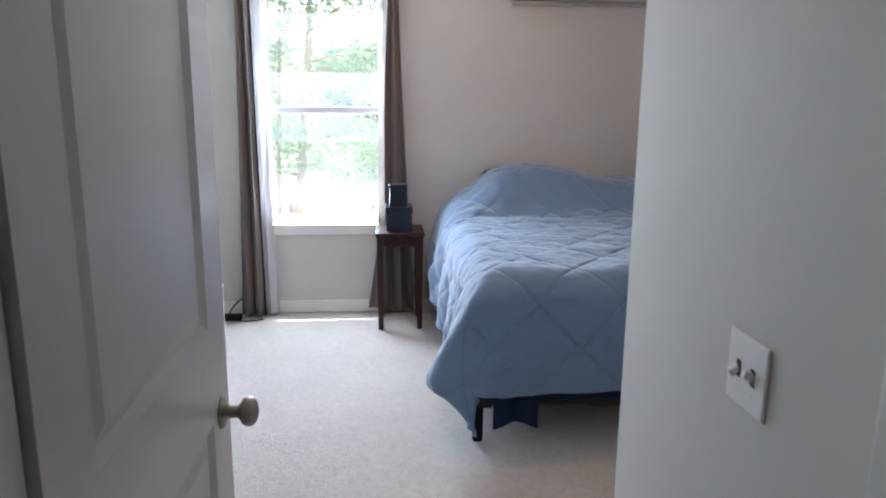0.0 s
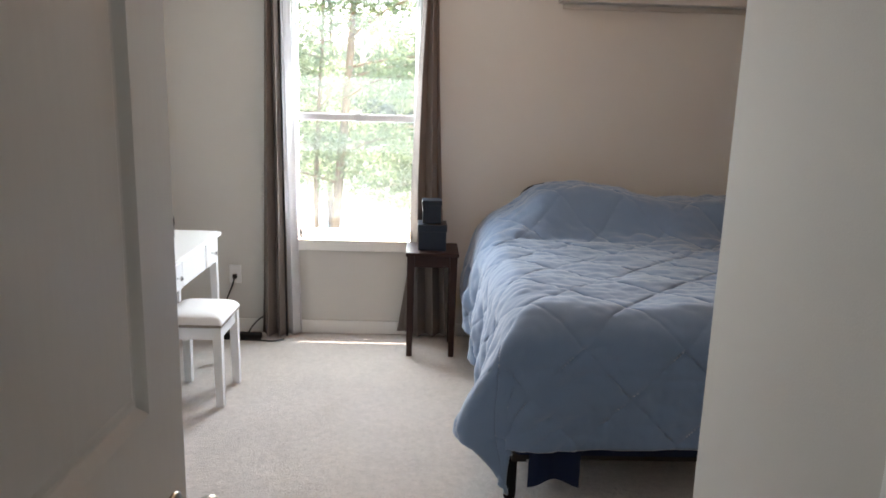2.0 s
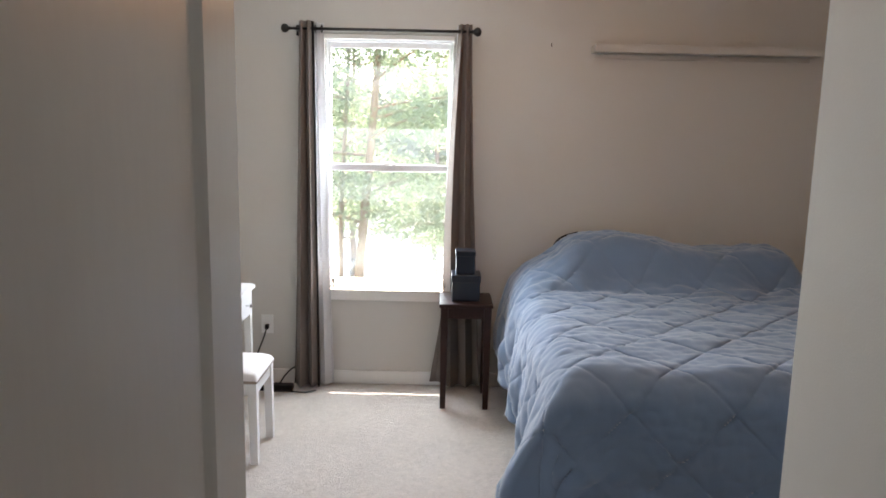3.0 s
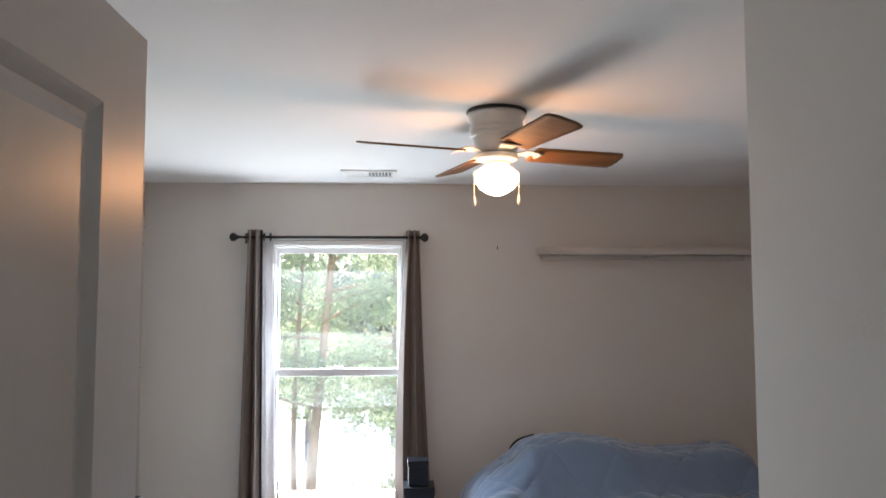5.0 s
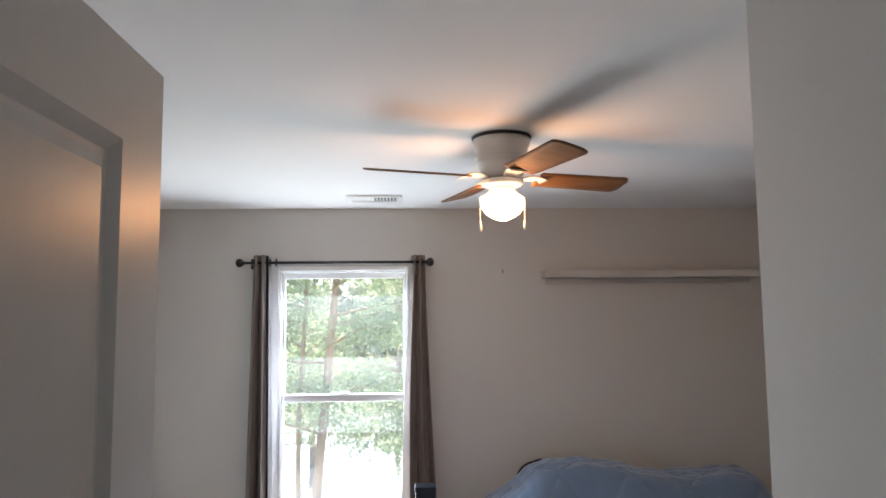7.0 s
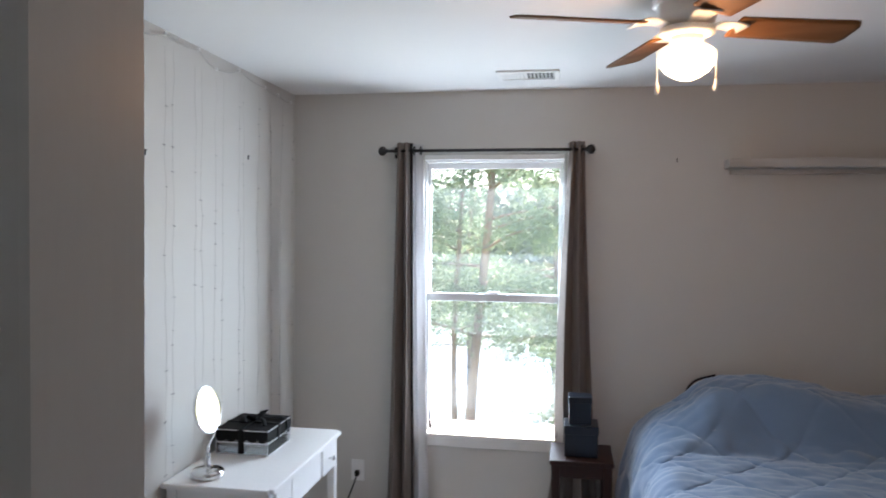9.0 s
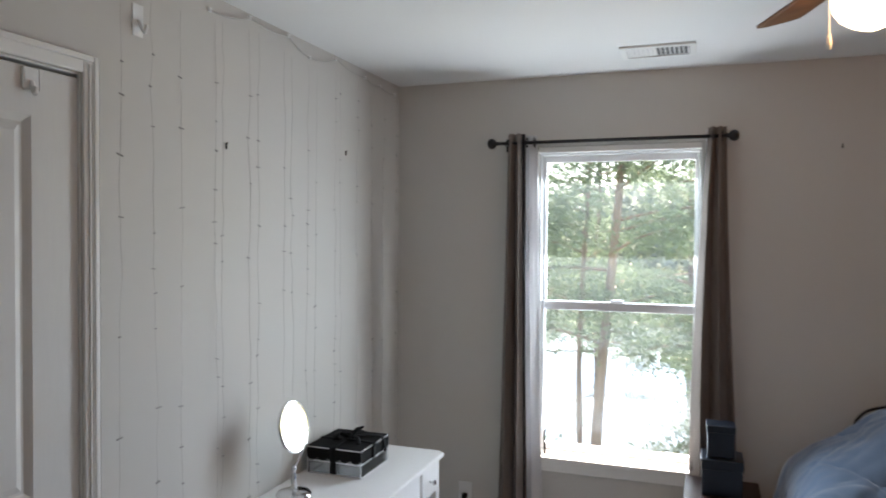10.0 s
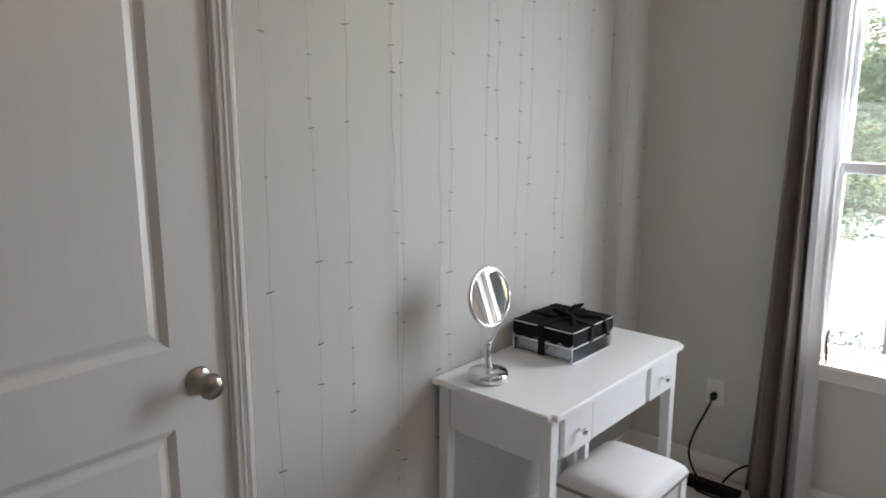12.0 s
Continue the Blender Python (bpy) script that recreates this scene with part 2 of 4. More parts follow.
def lathe(profile, centre=(0, 0, 0), seg=32, axis="Z", cap=True):
    """A turned body from (radius, height) pairs."""
    bm = bmesh.new()
    rings = []
    for r, h in profile:
        rings.append([bm.verts.new((r * math.cos(2 * math.pi * i / seg), r * math.sin(2 * math.pi * i / seg), h)) for i in range(seg)])
    for a, b in zip(rings, rings[1:]):
        for i in range(seg):
            bm.faces.new((a[i], a[(i + 1) % seg], b[(i + 1) % seg], b[i]))
    if cap:
        bm.faces.new(list(reversed(rings[0])))
        bm.faces.new(rings[-1])
    if axis == "X":
        bmesh.ops.rotate(bm, verts=bm.verts, cent=(0, 0, 0), matrix=Matrix.Rotation(radians(90), 3, "Y"))
    if axis == "Y":
        bmesh.ops.rotate(bm, verts=bm.verts, cent=(0, 0, 0), matrix=Matrix.Rotation(radians(-90), 3, "X"))
    bmesh.ops.translate(bm, verts=bm.verts, vec=centre)
    return bm


def tube(points, radius, seg=8, taper=None):
    """A round wire along points; taper gives a radius for each point."""
    bm = bmesh.new()
    pts = [Vector(p) for p in points]
    rings = []
    for i, p in enumerate(pts):
        d = (pts[min(i + 1, len(pts) - 1)] - pts[max(i - 1, 0)]).normalized()
        side = d.cross(Vector((0, 0, 1)) if abs(d.z) < 0.9 else Vector((1, 0, 0))).normalized()
        up = side.cross(d)
        r = taper[i] if taper else radius
        rings.append([bm.verts.new(p + side * r * math.cos(2 * math.pi * k / seg) + up * r * math.sin(2 * math.pi * k / seg)) for k in range(seg)])
    for a, b in zip(rings, rings[1:]):
        for k in range(seg):
            bm.faces.new((a[k], a[(k + 1) % seg], b[(k + 1) % seg], b[k]))
    bm.faces.new(list(reversed(rings[0])))
    bm.faces.new(rings[-1])
    bmesh.ops.recalc_face_normals(bm, faces=bm.faces)
    return bm


def smooth_path(points, steps=8):
    """Catmull-Rom through the points."""
    p = [Vector(q) for q in points]
    p = [2 * p[0] - p[1]] + p + [2 * p[-1] - p[-2]]
    out = []
    for i in range(1, len(p) - 2):
        for s in range(steps):
            t = s / steps
            out.append(0.5 * (2 * p[i] + (p[i + 1] - p[i - 1]) * t + (2 * p[i - 1] - 5 * p[i] + 4 * p[i + 1] - p[i + 2]) * t * t
                              + (3 * p[i] - p[i - 1] - 3 * p[i + 1] + p[i + 2]) * t ** 3))
    out.append(p[-2])
    return out


def sheet(fn, nu, nv):
    """A grid of fn(u, v), u and v from 0 to 1."""
    bm = bmesh.new()
    vs = [[bm.verts.new(fn(i / nu, j / nv)) for j in range(nv + 1)] for i in range(nu + 1)]
    for i in range(nu):
        for j in range(nv):
            bm.faces.new((vs[i][j], vs[i + 1][j], vs[i + 1][j + 1], vs[i][j + 1]))
    return bm


def thicken(ob, depth, offset=0.0):
    mod = ob.modifiers.new("thickness", "SOLIDIFY")
    mod.thickness, mod.offset = depth, offset
    return ob


def lerp(a, b, t):
    return a + (b - a) * t


# ---- setting ----
H = 2.44
WX, EX, NY, SY = -1.70, 2.04, 5.0, 0.92
T = 0.12
W0, W1, S0, S1 = -0.968, -0.215, 0.60, 2.105     # window opening
D0, D1, DH = 2.141, 2.944, 2.085                   # closet doorway in the west wall
E0, E1 = -0.572, 0.300                           # entry doorway in the south wall
CX, CY = 0.357, 1.888                              # corner of the entry passage

structure("floor", blocks((WX - T, EX + T, -1.6, NY + T, -0.12, 0.0)), CARPET, "cream cut-pile carpet, trodden")
structure("ceiling", blocks((WX - T, EX + T, -1.6, NY + T, H, H + 0.12)), CEIL, "plain white painted ceiling")
structure("wall_north", blocks((WX - T, W0, NY, NY + T, 0, H), (W1, EX + T, NY, NY + T, 0, H), (W0, W1, NY, NY + T, 0, S0 - 0.02),
                               (W0, W1, NY, NY + T, S1, H)), PAINT, "pale grey painted wall with a window")
structure("wall_west", blocks((WX - T, WX, SY - T, D0, 0, H), (WX - T, WX, D1, NY, 0, H), (WX - T, WX, D0, D1, DH, H)), PAINT,
          "pale grey painted wall with a closet door")
structure("wall_east", blocks((EX, EX + T, CY - T, NY, 0, H)), PAINT, "pale grey painted wall beside the bed")
structure("wall_south_east", blocks((CX + T, EX, CY - T, CY, 0, H)), PAINT, "pale grey painted closet wall")
structure("wall_entry", blocks((CX, CX + T, SY, CY, 0, H), bevel=0.004), PAINT, "pale grey painted entry wall with a light switch")
structure("wall_south", blocks((WX - T, E0, SY - T, SY, 0, H), (E1, CX, SY - T, SY, 0, H), (E0, E1, SY - T, SY, DH, H)), PAINT,
          "pale grey painted wall with the entry doorway")
structure("wall_hall", blocks((WX - T, WX, -1.6, SY - T, 0, H), (1.2, 1.32, -1.6, SY - T, 0, H), (WX, 1.2, -1.6, -1.48, 0, H),
                              (CX, 1.2, SY - T, SY - 0.002, 0, H)), PAINT, "pale grey painted hall walls")
structure("wall_lower_storey", blocks((WX - T, EX + T, -1.6, NY + T, -3.2, -0.125)), SIDING, "pale sided lower storey")
structure("wall_closet_back", blocks((WX - T - 0.7, WX - T - 0.6, D0 - 0.3, D1 + 0.3, -0.12, H + 0.12), (WX - T - 0.6, WX - T, D0 - 0.3, D0 - 0.2, -0.12, H + 0.12),
                                      (WX - T - 0.6, WX - T, D1 + 0.2, D1 + 0.3, -0.12, H + 0.12), (WX - T - 0.6, WX - T, D0 - 0.2, D1 + 0.2, H, H + 0.12),
                                      (WX - T - 0.6, WX - T, D0 - 0.2, D1 + 0.2, -0.12, 0.0)), PAINT, "plain closet walls")

B, BT = 0.085, 0.013
structure("baseboard", blocks((WX, EX, NY - BT, NY, 0.002, B), (WX, WX + BT, D1 + 0.075, NY - BT, 0.002, B), (WX, WX + BT, SY, D0 - 0.075, 0.002, B),
                              (EX - BT, EX, CY, NY - BT, 0.002, B), (CX, EX - BT, CY, CY + BT, 0.002, B), (CX - BT, CX, SY, CY + BT, 0.002, B),
                              (WX + BT, E0 - 0.075, SY, SY + BT, 0.002, B), bevel=0.003), TRIM, "white painted baseboard")


def casing_profile(bm, rows):
    for r in rows:
        block(bm, *r, bevel=0.004)


bm = bmesh.new()
K = 0.046                                          # width of the closet casing
casing_profile(bm, [(WX, WX + 0.011, D1, D1 + K, 0, DH + K), (WX + 0.011, WX + 0.0135, D1 + 0.014, D1 + 0.024, 0, DH + 0.024),
                    (WX + 0.011, WX + 0.0155, D1 + 0.030, D1 + K, 0, DH + K),
                    (WX, WX + 0.011, D0 - K, D0, 0, DH + K), (WX + 0.011, WX + 0.0155, D0 - K, D0 - 0.030, 0, DH + K),
                    (WX, WX + 0.011, D0, D1, DH, DH + K), (WX + 0.011, WX + 0.0155, D0 - 0.030, D1 + 0.030, DH + 0.030, DH + K),
                    (WX - T, WX - 0.0005, D1 - 0.004, D1, 0, DH), (WX - T, WX - 0.0005, D0, D0 + 0.004, 0, DH), (WX - T, WX - 0.0005, D0, D1, DH - 0.006, DH)])
structure("trim_closet_door", bm, TRIM, "white moulded door casing")
bm = bmesh.new()
casing_profile(bm, [(E0 - 0.062, E0, SY, SY + 0.014, 0, DH + 0.062), (E1, E1 + 0.05, SY, SY + 0.014, 0, DH + 0.062), (E0, E1, SY, SY + 0.014, DH, DH + 0.062),
                    (E0, E0 + 0.006, SY - T, SY, 0, DH), (E1 - 0.012, E1, SY - T, SY, 0, DH), (E0, E1, SY - T, SY, DH - 0.006, DH),
                    (E0 - 0.062, E0, SY - T - 0.014, SY - T, 0, DH + 0.062), (E1, E1 + 0.062, SY - T - 0.014, SY - T, 0, DH + 0.062)])
structure("trim_entry_door", bm, TRIM, "white moulded door casing")


def door_leaf(width, height, thick=0.035, stile=0.112, rail=0.115):
    """A two-panel moulded leaf: hinge edge at y = 0, faces at x = 0 and x = -thick, sunk panels on both."""
    bm = bmesh.new()
    panels = [(0.24, 0.845), (1.03, height - rail)]
    ys = [0, stile, width - stile, width]
    zs = [0, panels[0][0], panels[0][1], panels[1][0], panels[1][1], height]

    def face(pts, flip):
        bm.faces.new([bm.verts.new(p) for p in (reversed(pts) if flip else pts)])

    for x, s in ((0.0, -1), (-thick, 1)):
        flip = s > 0
        for i in range(3):
            for j in range(5):
                y0, y1, z0, z1 = ys[i], ys[i + 1], zs[j], zs[j + 1]
                if i == 1 and j in (1, 3):
                    steps = [(0.0, 0.0), (0.006, 0.003), (0.018, 0.010), (0.025, 0.010), (0.042, 0.004)]
                    for (a, da), (b, db) in zip(steps, steps[1:]):
                        o = [(x + s * da, y0 + a, z0 + a), (x + s * da, y1 - a, z0 + a), (x + s * da, y1 - a, z1 - a), (x + s * da, y0 + a, z1 - a)]
                        n = [(x + s * db, y0 + b, z0 + b), (x + s * db, y1 - b, z0 + b), (x + s * db, y1 - b, z1 - b), (x + s * db, y0 + b, z1 - b)]
                        for k in range(4):
                            face([o[k], o[(k + 1) % 4], n[(k + 1) % 4], n[k]], flip)
                    face(n, flip)
                else:
                    face([(x, y0, z0), (x, y1, z0), (x, y1, z1), (x, y0, z1)], flip)
    w, h, t = width, height, thick
    for q in ([(0, w, 0), (-t, w, 0), (-t, w, h), (0, w, h)], [(0, 0, 0), (0, 0, h), (-t, 0, h), (-t, 0, 0)],
              [(0, 0, h), (0, w, h), (-t, w, h), (-t, 0, h)], [(0, 0, 0), (-t, 0, 0), (-t, w, 0), (0, w, 0)]):
        face(q, False)
    bmesh.ops.remove_doubles(bm, verts=bm.verts, dist=0.0002)
    bmesh.ops.recalc_face_normals(bm, faces=bm.faces)
    return bm


KNOB = [(0.033, 0.0), (0.033, 0.004), (0.029, 0.008), (0.014, 0.011), (0.012, 0.03), (0.016, 0.036), (0.026, 0.042), (0.0295, 0.052),
        (0.0285, 0.060), (0.022, 0.067), (0.010, 0.071), (0.001, 0.072)]


def make_door(name, label, width, height, hinge, turn, knob_z, both, stile, backset=0.062, rail=0.115):
    """A hung door: leaf, knobs and hinges, turned about its hinge edge."""
    d = tagged(new(name), label, "", "", "structure")
    d.matrix_world = pose(*hinge, 0, 0, turn)
    leaf = mesh_object("leaf", door_leaf(width, height, stile=stile, rail=rail), DOOR)
    leaf.parent = d
    for side in ((1, -1) if both else (1,)):
        k = lathe(KNOB, seg=28, axis="X")
        if side < 0:
            bmesh.ops.scale(k, verts=k.verts, vec=(-1, 1, 1))
            bmesh.ops.reverse_faces(k, faces=k.faces)
            bmesh.ops.translate(k, verts=k.verts, vec=(-0.035, 0, 0))
        bmesh.ops.translate(k, verts=k.verts, vec=(0, width - backset, knob_z))
        ob = mesh_object("door_knob", k, NICKEL, True)
        ob.parent = d
        ob["label"] = "round satin nickel knob"
    latch = mesh_object("latch_plate", blocks((-0.029, -0.006, width - 0.001, width + 0.0015, knob_z - 0.028, knob_z + 0.028)), NICKEL)
    latch.parent = d
    for z in (0.22, 1.02, 1.82):
        hg = mesh_object("hinge", lathe([(0.006, 0), (0.006, 0.09)], (-0.041, -0.004, z), 10), NICKEL, True)
        hg.parent = d
    return d


make_door("door_1", "white two-panel entry door standing open", 0.752, 2.08, (-0.556, 0.926, 0.015), -1.1, 0.84, True, 0.124)
make_door("door_2", "closed white two-panel closet door", 0.790, 2.055, (WX - 0.006, 2.148, 0.015), 0.0, 0.94, False, 0.134, 0.072, 0.112)

# window: vinyl frame, two sashes with panes, sill
win = tagged(new("window_1"), "white vinyl single-hung window with clear panes", "", "", "structure")
win.location = (0, 0, 0)
FY0, FY1 = NY + 0.035, NY + 0.10
part("window_frame", blocks((W0, W0 + 0.012, FY0, FY1, S0, S1), (W1 - 0.012, W1, FY0, FY1, S0, S1), (W0 + 0.012, W1 - 0.012, FY0, FY1, S1 - 0.04, S1),
                            (W0 + 0.012, W1 - 0.012, FY0, FY1, S0, S0 + 0.025), bevel=0.003), VINYL, win)
MZ = 1.315


def sash(name, z0, z1, y0, y1, rail_low, rail_top):
    x0, x1 = W0 + 0.014, W1 - 0.014
    s = part(name, blocks((x0, x0 + 0.016, y0, y1, z0, z1), (x1 - 0.016, x1, y0, y1, z0, z1), (x0 + 0.016, x1 - 0.016, y0, y1, z0, z0 + rail_low),
                          (x0 + 0.016, x1 - 0.016, y0, y1, z1 - rail_top, z1), bevel=0.003), VINYL, win)
    ym = (y0 + y1) / 2
    g = part("pane", blocks((x0 + 0.012, x1 - 0.012, ym - 0.002, ym + 0.002, z0 + rail_low - 0.004, z1 - rail_top + 0.004)), GLASS, s, "clear glass pane")
    g.visible_shadow = False


sash("upper_sash", MZ, S1 - 0.042, FY0 + 0.034, FY0 + 0.058, 0.04, 0.03)
sash("lower_sash", S0 + 0.027, MZ + 0.042, FY0 + 0.005, FY0 + 0.030, 0.03, 0.042)
part("sash_lock", blocks((-0.62, -0.56, FY0 - 0.004, FY0 + 0.02, MZ + 0.043, MZ + 0.055), bevel=0.003), VINYL, win)
part("window_sill", blocks((W0 - 0.02, W1 + 0.02, NY - 0.022, FY0 + 0.002, S0 - 0.018, S0 + 0.002), bevel=0.004), TRIM, win, "white painted sill")
part("apron", blocks((W0 - 0.01, W1 + 0.01, NY - 0.014, NY - 0.001, S0 - 0.068, S0 - 0.0185), bevel=0.003), TRIM, win)
part("stop", blocks((W0 + 0.002, W1 - 0.002, NY + 0.004, NY + 0.034, S1 - 0.03, S1 - 0.002), bevel=0.003), TRIM, win)

# unseen overhang outside the window, added to narrow the sun strip on the floor
structure("trim_sun_blocker", blocks((WX - 1, EX + 1, NY + T, NY + 0.480, 2.62, 2.72)), SIDING, "unseen overhang added to block sun from the window")


# ---- bed ----
bed = thing("bed", (0.93, 4.0, 0), "double bed with navy sheeted mattress on a metal frame", "bed")
BX0, BX1, BY0, BY1, BZ = 0.17, 1.70, 3.06, 4.96, 0.735
for x in (BX0 + 0.004, BX1 - 0.05):
    for y in (BY0 + 0.06, BY1 - 0.06):
        part("leg", lathe([(0.022, 0.0), (0.024, 0.02), (0.024, 0.155)], (x, y, 0), 14), LEG_BLACK, bed)
part("bed_frame", blocks((BX0 + 0.005, BX0 + 0.06, BY0 + 0.04, BY1, 0.155, 0.1895), (BX1 - 0.06, BX1 - 0.03, BY0 + 0.04, BY1, 0.155, 0.1895),
                         (BX0 + 0.06, BX1 - 0.06, BY0 + 0.06, BY0 + 0.09, 0.155, 0.1895), (BX0 + 0.06, BX1 - 0.06, 4.0, 4.04, 0.155, 0.1895)), BLACK_METAL, bed)
part("box_spring", blocks((BX0 + 0.01, BX1 - 0.01, BY0 + 0.01, BY1, 0.19, 0.46), bevel=0.02), NAVY, bed, "navy covered box spring")
part("mattress", blocks((BX0, BX1, BY0, BY1, 0.46, BZ - 0.03), bevel=0.05), NAVY, bed, "mattress in a navy sheet")


def drape(a, edge, radius):
    """A length a over an edge: how far out and how far down it goes."""
    if a <= edge - radius:
        return a, 0.0
    s = a - (edge - radius)
    arc = radius * math.pi / 2
    if s < arc:
        t = s / radius
        return edge - radius + radius * math.sin(t), radius * (1 - math.cos(t))
    return edge, radius + s - arc


CW, CL = 2.38, 2.35        # comforter
MX = (BX0 + BX1) / 2


HEAD = ((0.10, 0.0), (0.18, 0.035), (0.26, 0.075), (0.34, 0.115), (0.39, 0.150), (0.43, 0.190), (0.48, 0.222), (0.58, 0.245), (0.72, 0.256), (0.9, 0.235),
        (1.1, 0.19), (1.2, 0.176), (1.35, 0.185), (1.5, 0.198), (1.62, 0.19), (1.72, 0.12), (1.80, 0.0))


def profile(x, rows):
    """A smooth curve through (x, height) rows."""
    for (x0, h0), (x1, h1) in zip(rows, rows[1:]):
        if x0 <= x <= x1:
            t = (x - x0) / (x1 - x0)
            return lerp(h0, h1, t * t * (3 - 2 * t) * 0.4 + t * 0.6)
    return 0.0


def comforter(u, v):
    a = (u - 0.5) * CW - 0.02          # across
    b = v * CL                         # from the head to the foot
    half = (BX1 - BX0) / 2 + 0.02
    length = BY1 - BY0 + 0.015
    ox, dx = drape(abs(a), half, 0.10)
    oy, dy = drape(b, length, 0.10)
    sx = 1 if a > 0 else -1
    drop = math.hypot(dx, dy)
    x, y, z = MX + sx * ox, BY1 - oy, BZ - drop
    kx, ky = min(1.0, max(dx - 0.03, 0) / 0.3), min(1.0, max(dy - 0.03, 0) / 0.3)
    flare = math.exp(-((b - length + 0.05) / (0.13 if b < length - 0.05 else 0.30)) ** 2) * min(1.0, max(dx - 0.05, 0.0) / 0.38) ** 1.3 if sx < 0 else 0.0
    calm = 1 - 0.8 * min(1.0, kx * ky * 4)
    x += sx * kx * (0.045 * (1 - 0.9 * ky) + calm * (1 - flare) * (0.018 * math.sin(b * 13.0) + 0.010 * math.sin(b * 29 + 1))) - 0.13 * flare
    y -= ky * (0.02 + calm * (0.015 * math.sin(a * 8.0 + 0.6) + 0.008 * math.sin(a * 19)))
    # pillows under the head end
    head = max(0.0, min(1.0, (0.60 + 0.03 * math.sin(a * 7) - b) / 0.27))
    head = head * head * (3 - 2 * head)
    hump = profile(MX + a, HEAD)
    tail = max(0.35, min(1.0, b / 0.10)) if b < 0.1 else 1.0
    z += head * tail * hump
    # quilting: stitched diamonds sunk in, and wrinkles
    q1 = abs(math.sin((a + b) * math.pi / 0.36))
    q2 = abs(math.sin((a - b) * math.pi / 0.36))
    puff = min(1.0, q1 * 7) ** 0.6 * min(1.0, q2 * 7) ** 0.6
    wr = noise.noise(Vector((a * 4, b * 9, 1.7))) * 0.014 + 0.004 * abs(noise.noise(Vector((a * 16, b * 16, 6.1)))) + noise.noise(Vector((a * 13, b * 30, 4.2))) * 0.006 + noise.noise(Vector((a * 45, b * 30, 9.2))) * 0.002
    crease = noise.noise(Vector((a * 3.5, b * 22, 8.8)))
    wr += 0.012 * max(0.0, crease - 0.15) * math.exp(-((b - 0.75) / 0.4) ** 2)
    wr += 0.0035 * math.sin(b * 62 + 5 * noise.noise(Vector((b * 5, a * 5, 2.0)))) * kx * (1 - ky) * (1 - flare)
    wr += 0.005 * math.sin((a * 0.6 + b) * 75 + 6 * noise.noise(Vector((a * 3, b * 3, 5.0)))) * max(0.0, noise.noise(Vector((a * 2.2, b * 2.2, 12.0)))) * 2
    fold = 0.030 * math.exp(-((b - 0.58 - 0.05 * math.sin(a * 5)) / 0.05) ** 2) * (0.6 + noise.noise(Vector((a * 9, 0, 3))))
    # hanging folds in the foot end, fanning out from the corner
    hang = max(0.0, ky - 0.1) * (1 - 0.6 * kx)
    wr += hang * (0.012 * math.sin(a * 17 + 2.2 * dy + 1.0) * math.exp(-((a + 0.55) / 0.35) ** 2) + 0.006 * noise.noise(Vector((a * 7, dy * 2.0, 14.0))))
    wr *= 1 - 0.85 * min(1.0, kx * ky * 3)
    lift = (puff - 1) * lerp(0.010, 0.007, max(kx, ky)) + 0.006 * q1 * q2 + wr + fold
    nx, ny = min(1.0, dx / 0.1), min(1.0, dy / 0.1)
    share = dx / (dx + dy + 1e-6)
    x += sx * lift * nx * share
    y -= lift * ny * (1 - share)
    z += lift * (1 - max(nx, ny))
    return (x, y, max(z, 0.03))


cover = thing("comforter", (0.93, 4.0, BZ), "slate blue quilted comforter spread over the bed", "bedding")
com = part("quilted_cover", sheet(comforter, 260, 270), DUVET, cover, "", True)
thicken(com, 0.02, -1)
part("hem", tube([comforter(i / 160, 1.0) for i in range(4, 157)], 0.011, 6), DUVET, cover, "stitched hem at the foot", True)
part("hem", tube([comforter(0.0, i / 160) for i in range(30, 157)], 0.011, 6), DUVET, cover, "stitched hem at the side", True)


def pillow(u, v, cx, cy, w, d, h):
    """A plump pillow standing against the wall."""
    a, b = u * 2 - 1, v * 2 * math.pi
    c = max(0.0, 1 - abs(a) ** 3.5) ** 0.5
    return (cx + a * w / 2, cy + math.sin(b) * d / 2 * c + 0.02 * math.cos(b), BZ + h / 2 + 0.01 + math.cos(b) * h / 2 * (0.35 + 0.65 * c))


pil = thing("pillow", (0.70, 4.88, BZ), "navy pillow with black piping under the comforter", "pillow")
part("cushion", sheet(lambda u, v: pillow(u, v, 0.70, 4.88, 0.56, 0.12, 0.18), 30, 32), NAVY, pil, "", True)
part("piping", tube(smooth_path([(0.388, 4.93, 0.865), (0.405, 4.93, 0.915), (0.45, 4.935, 0.958), (0.54, 4.94, 0.985)]), 0.006, 6), BLACK, pil, "black piping", True)
part("sheet_corner", sheet(lambda u, v: (lerp(0.23, 0.42, u), BY0 - 0.004 - 0.012 * math.sin(u * 9), lerp(0.32, 0.075 + 0.03 * math.sin(u * 3), v)), 14, 10), NAVY, bed, "hanging navy sheet", True)
under = thing("storage_box", (0.95, 3.6, 0), "brown storage box under the bed", "box")
part("body", blocks((0.75, 1.10, 3.42, 3.75, 0.0, 0.17), bevel=0.01), BROWN_BOX, under)
part("lid", blocks((0.745, 1.105, 3.415, 3.755, 0.171, 0.19), bevel=0.008), BROWN_BOX, under)


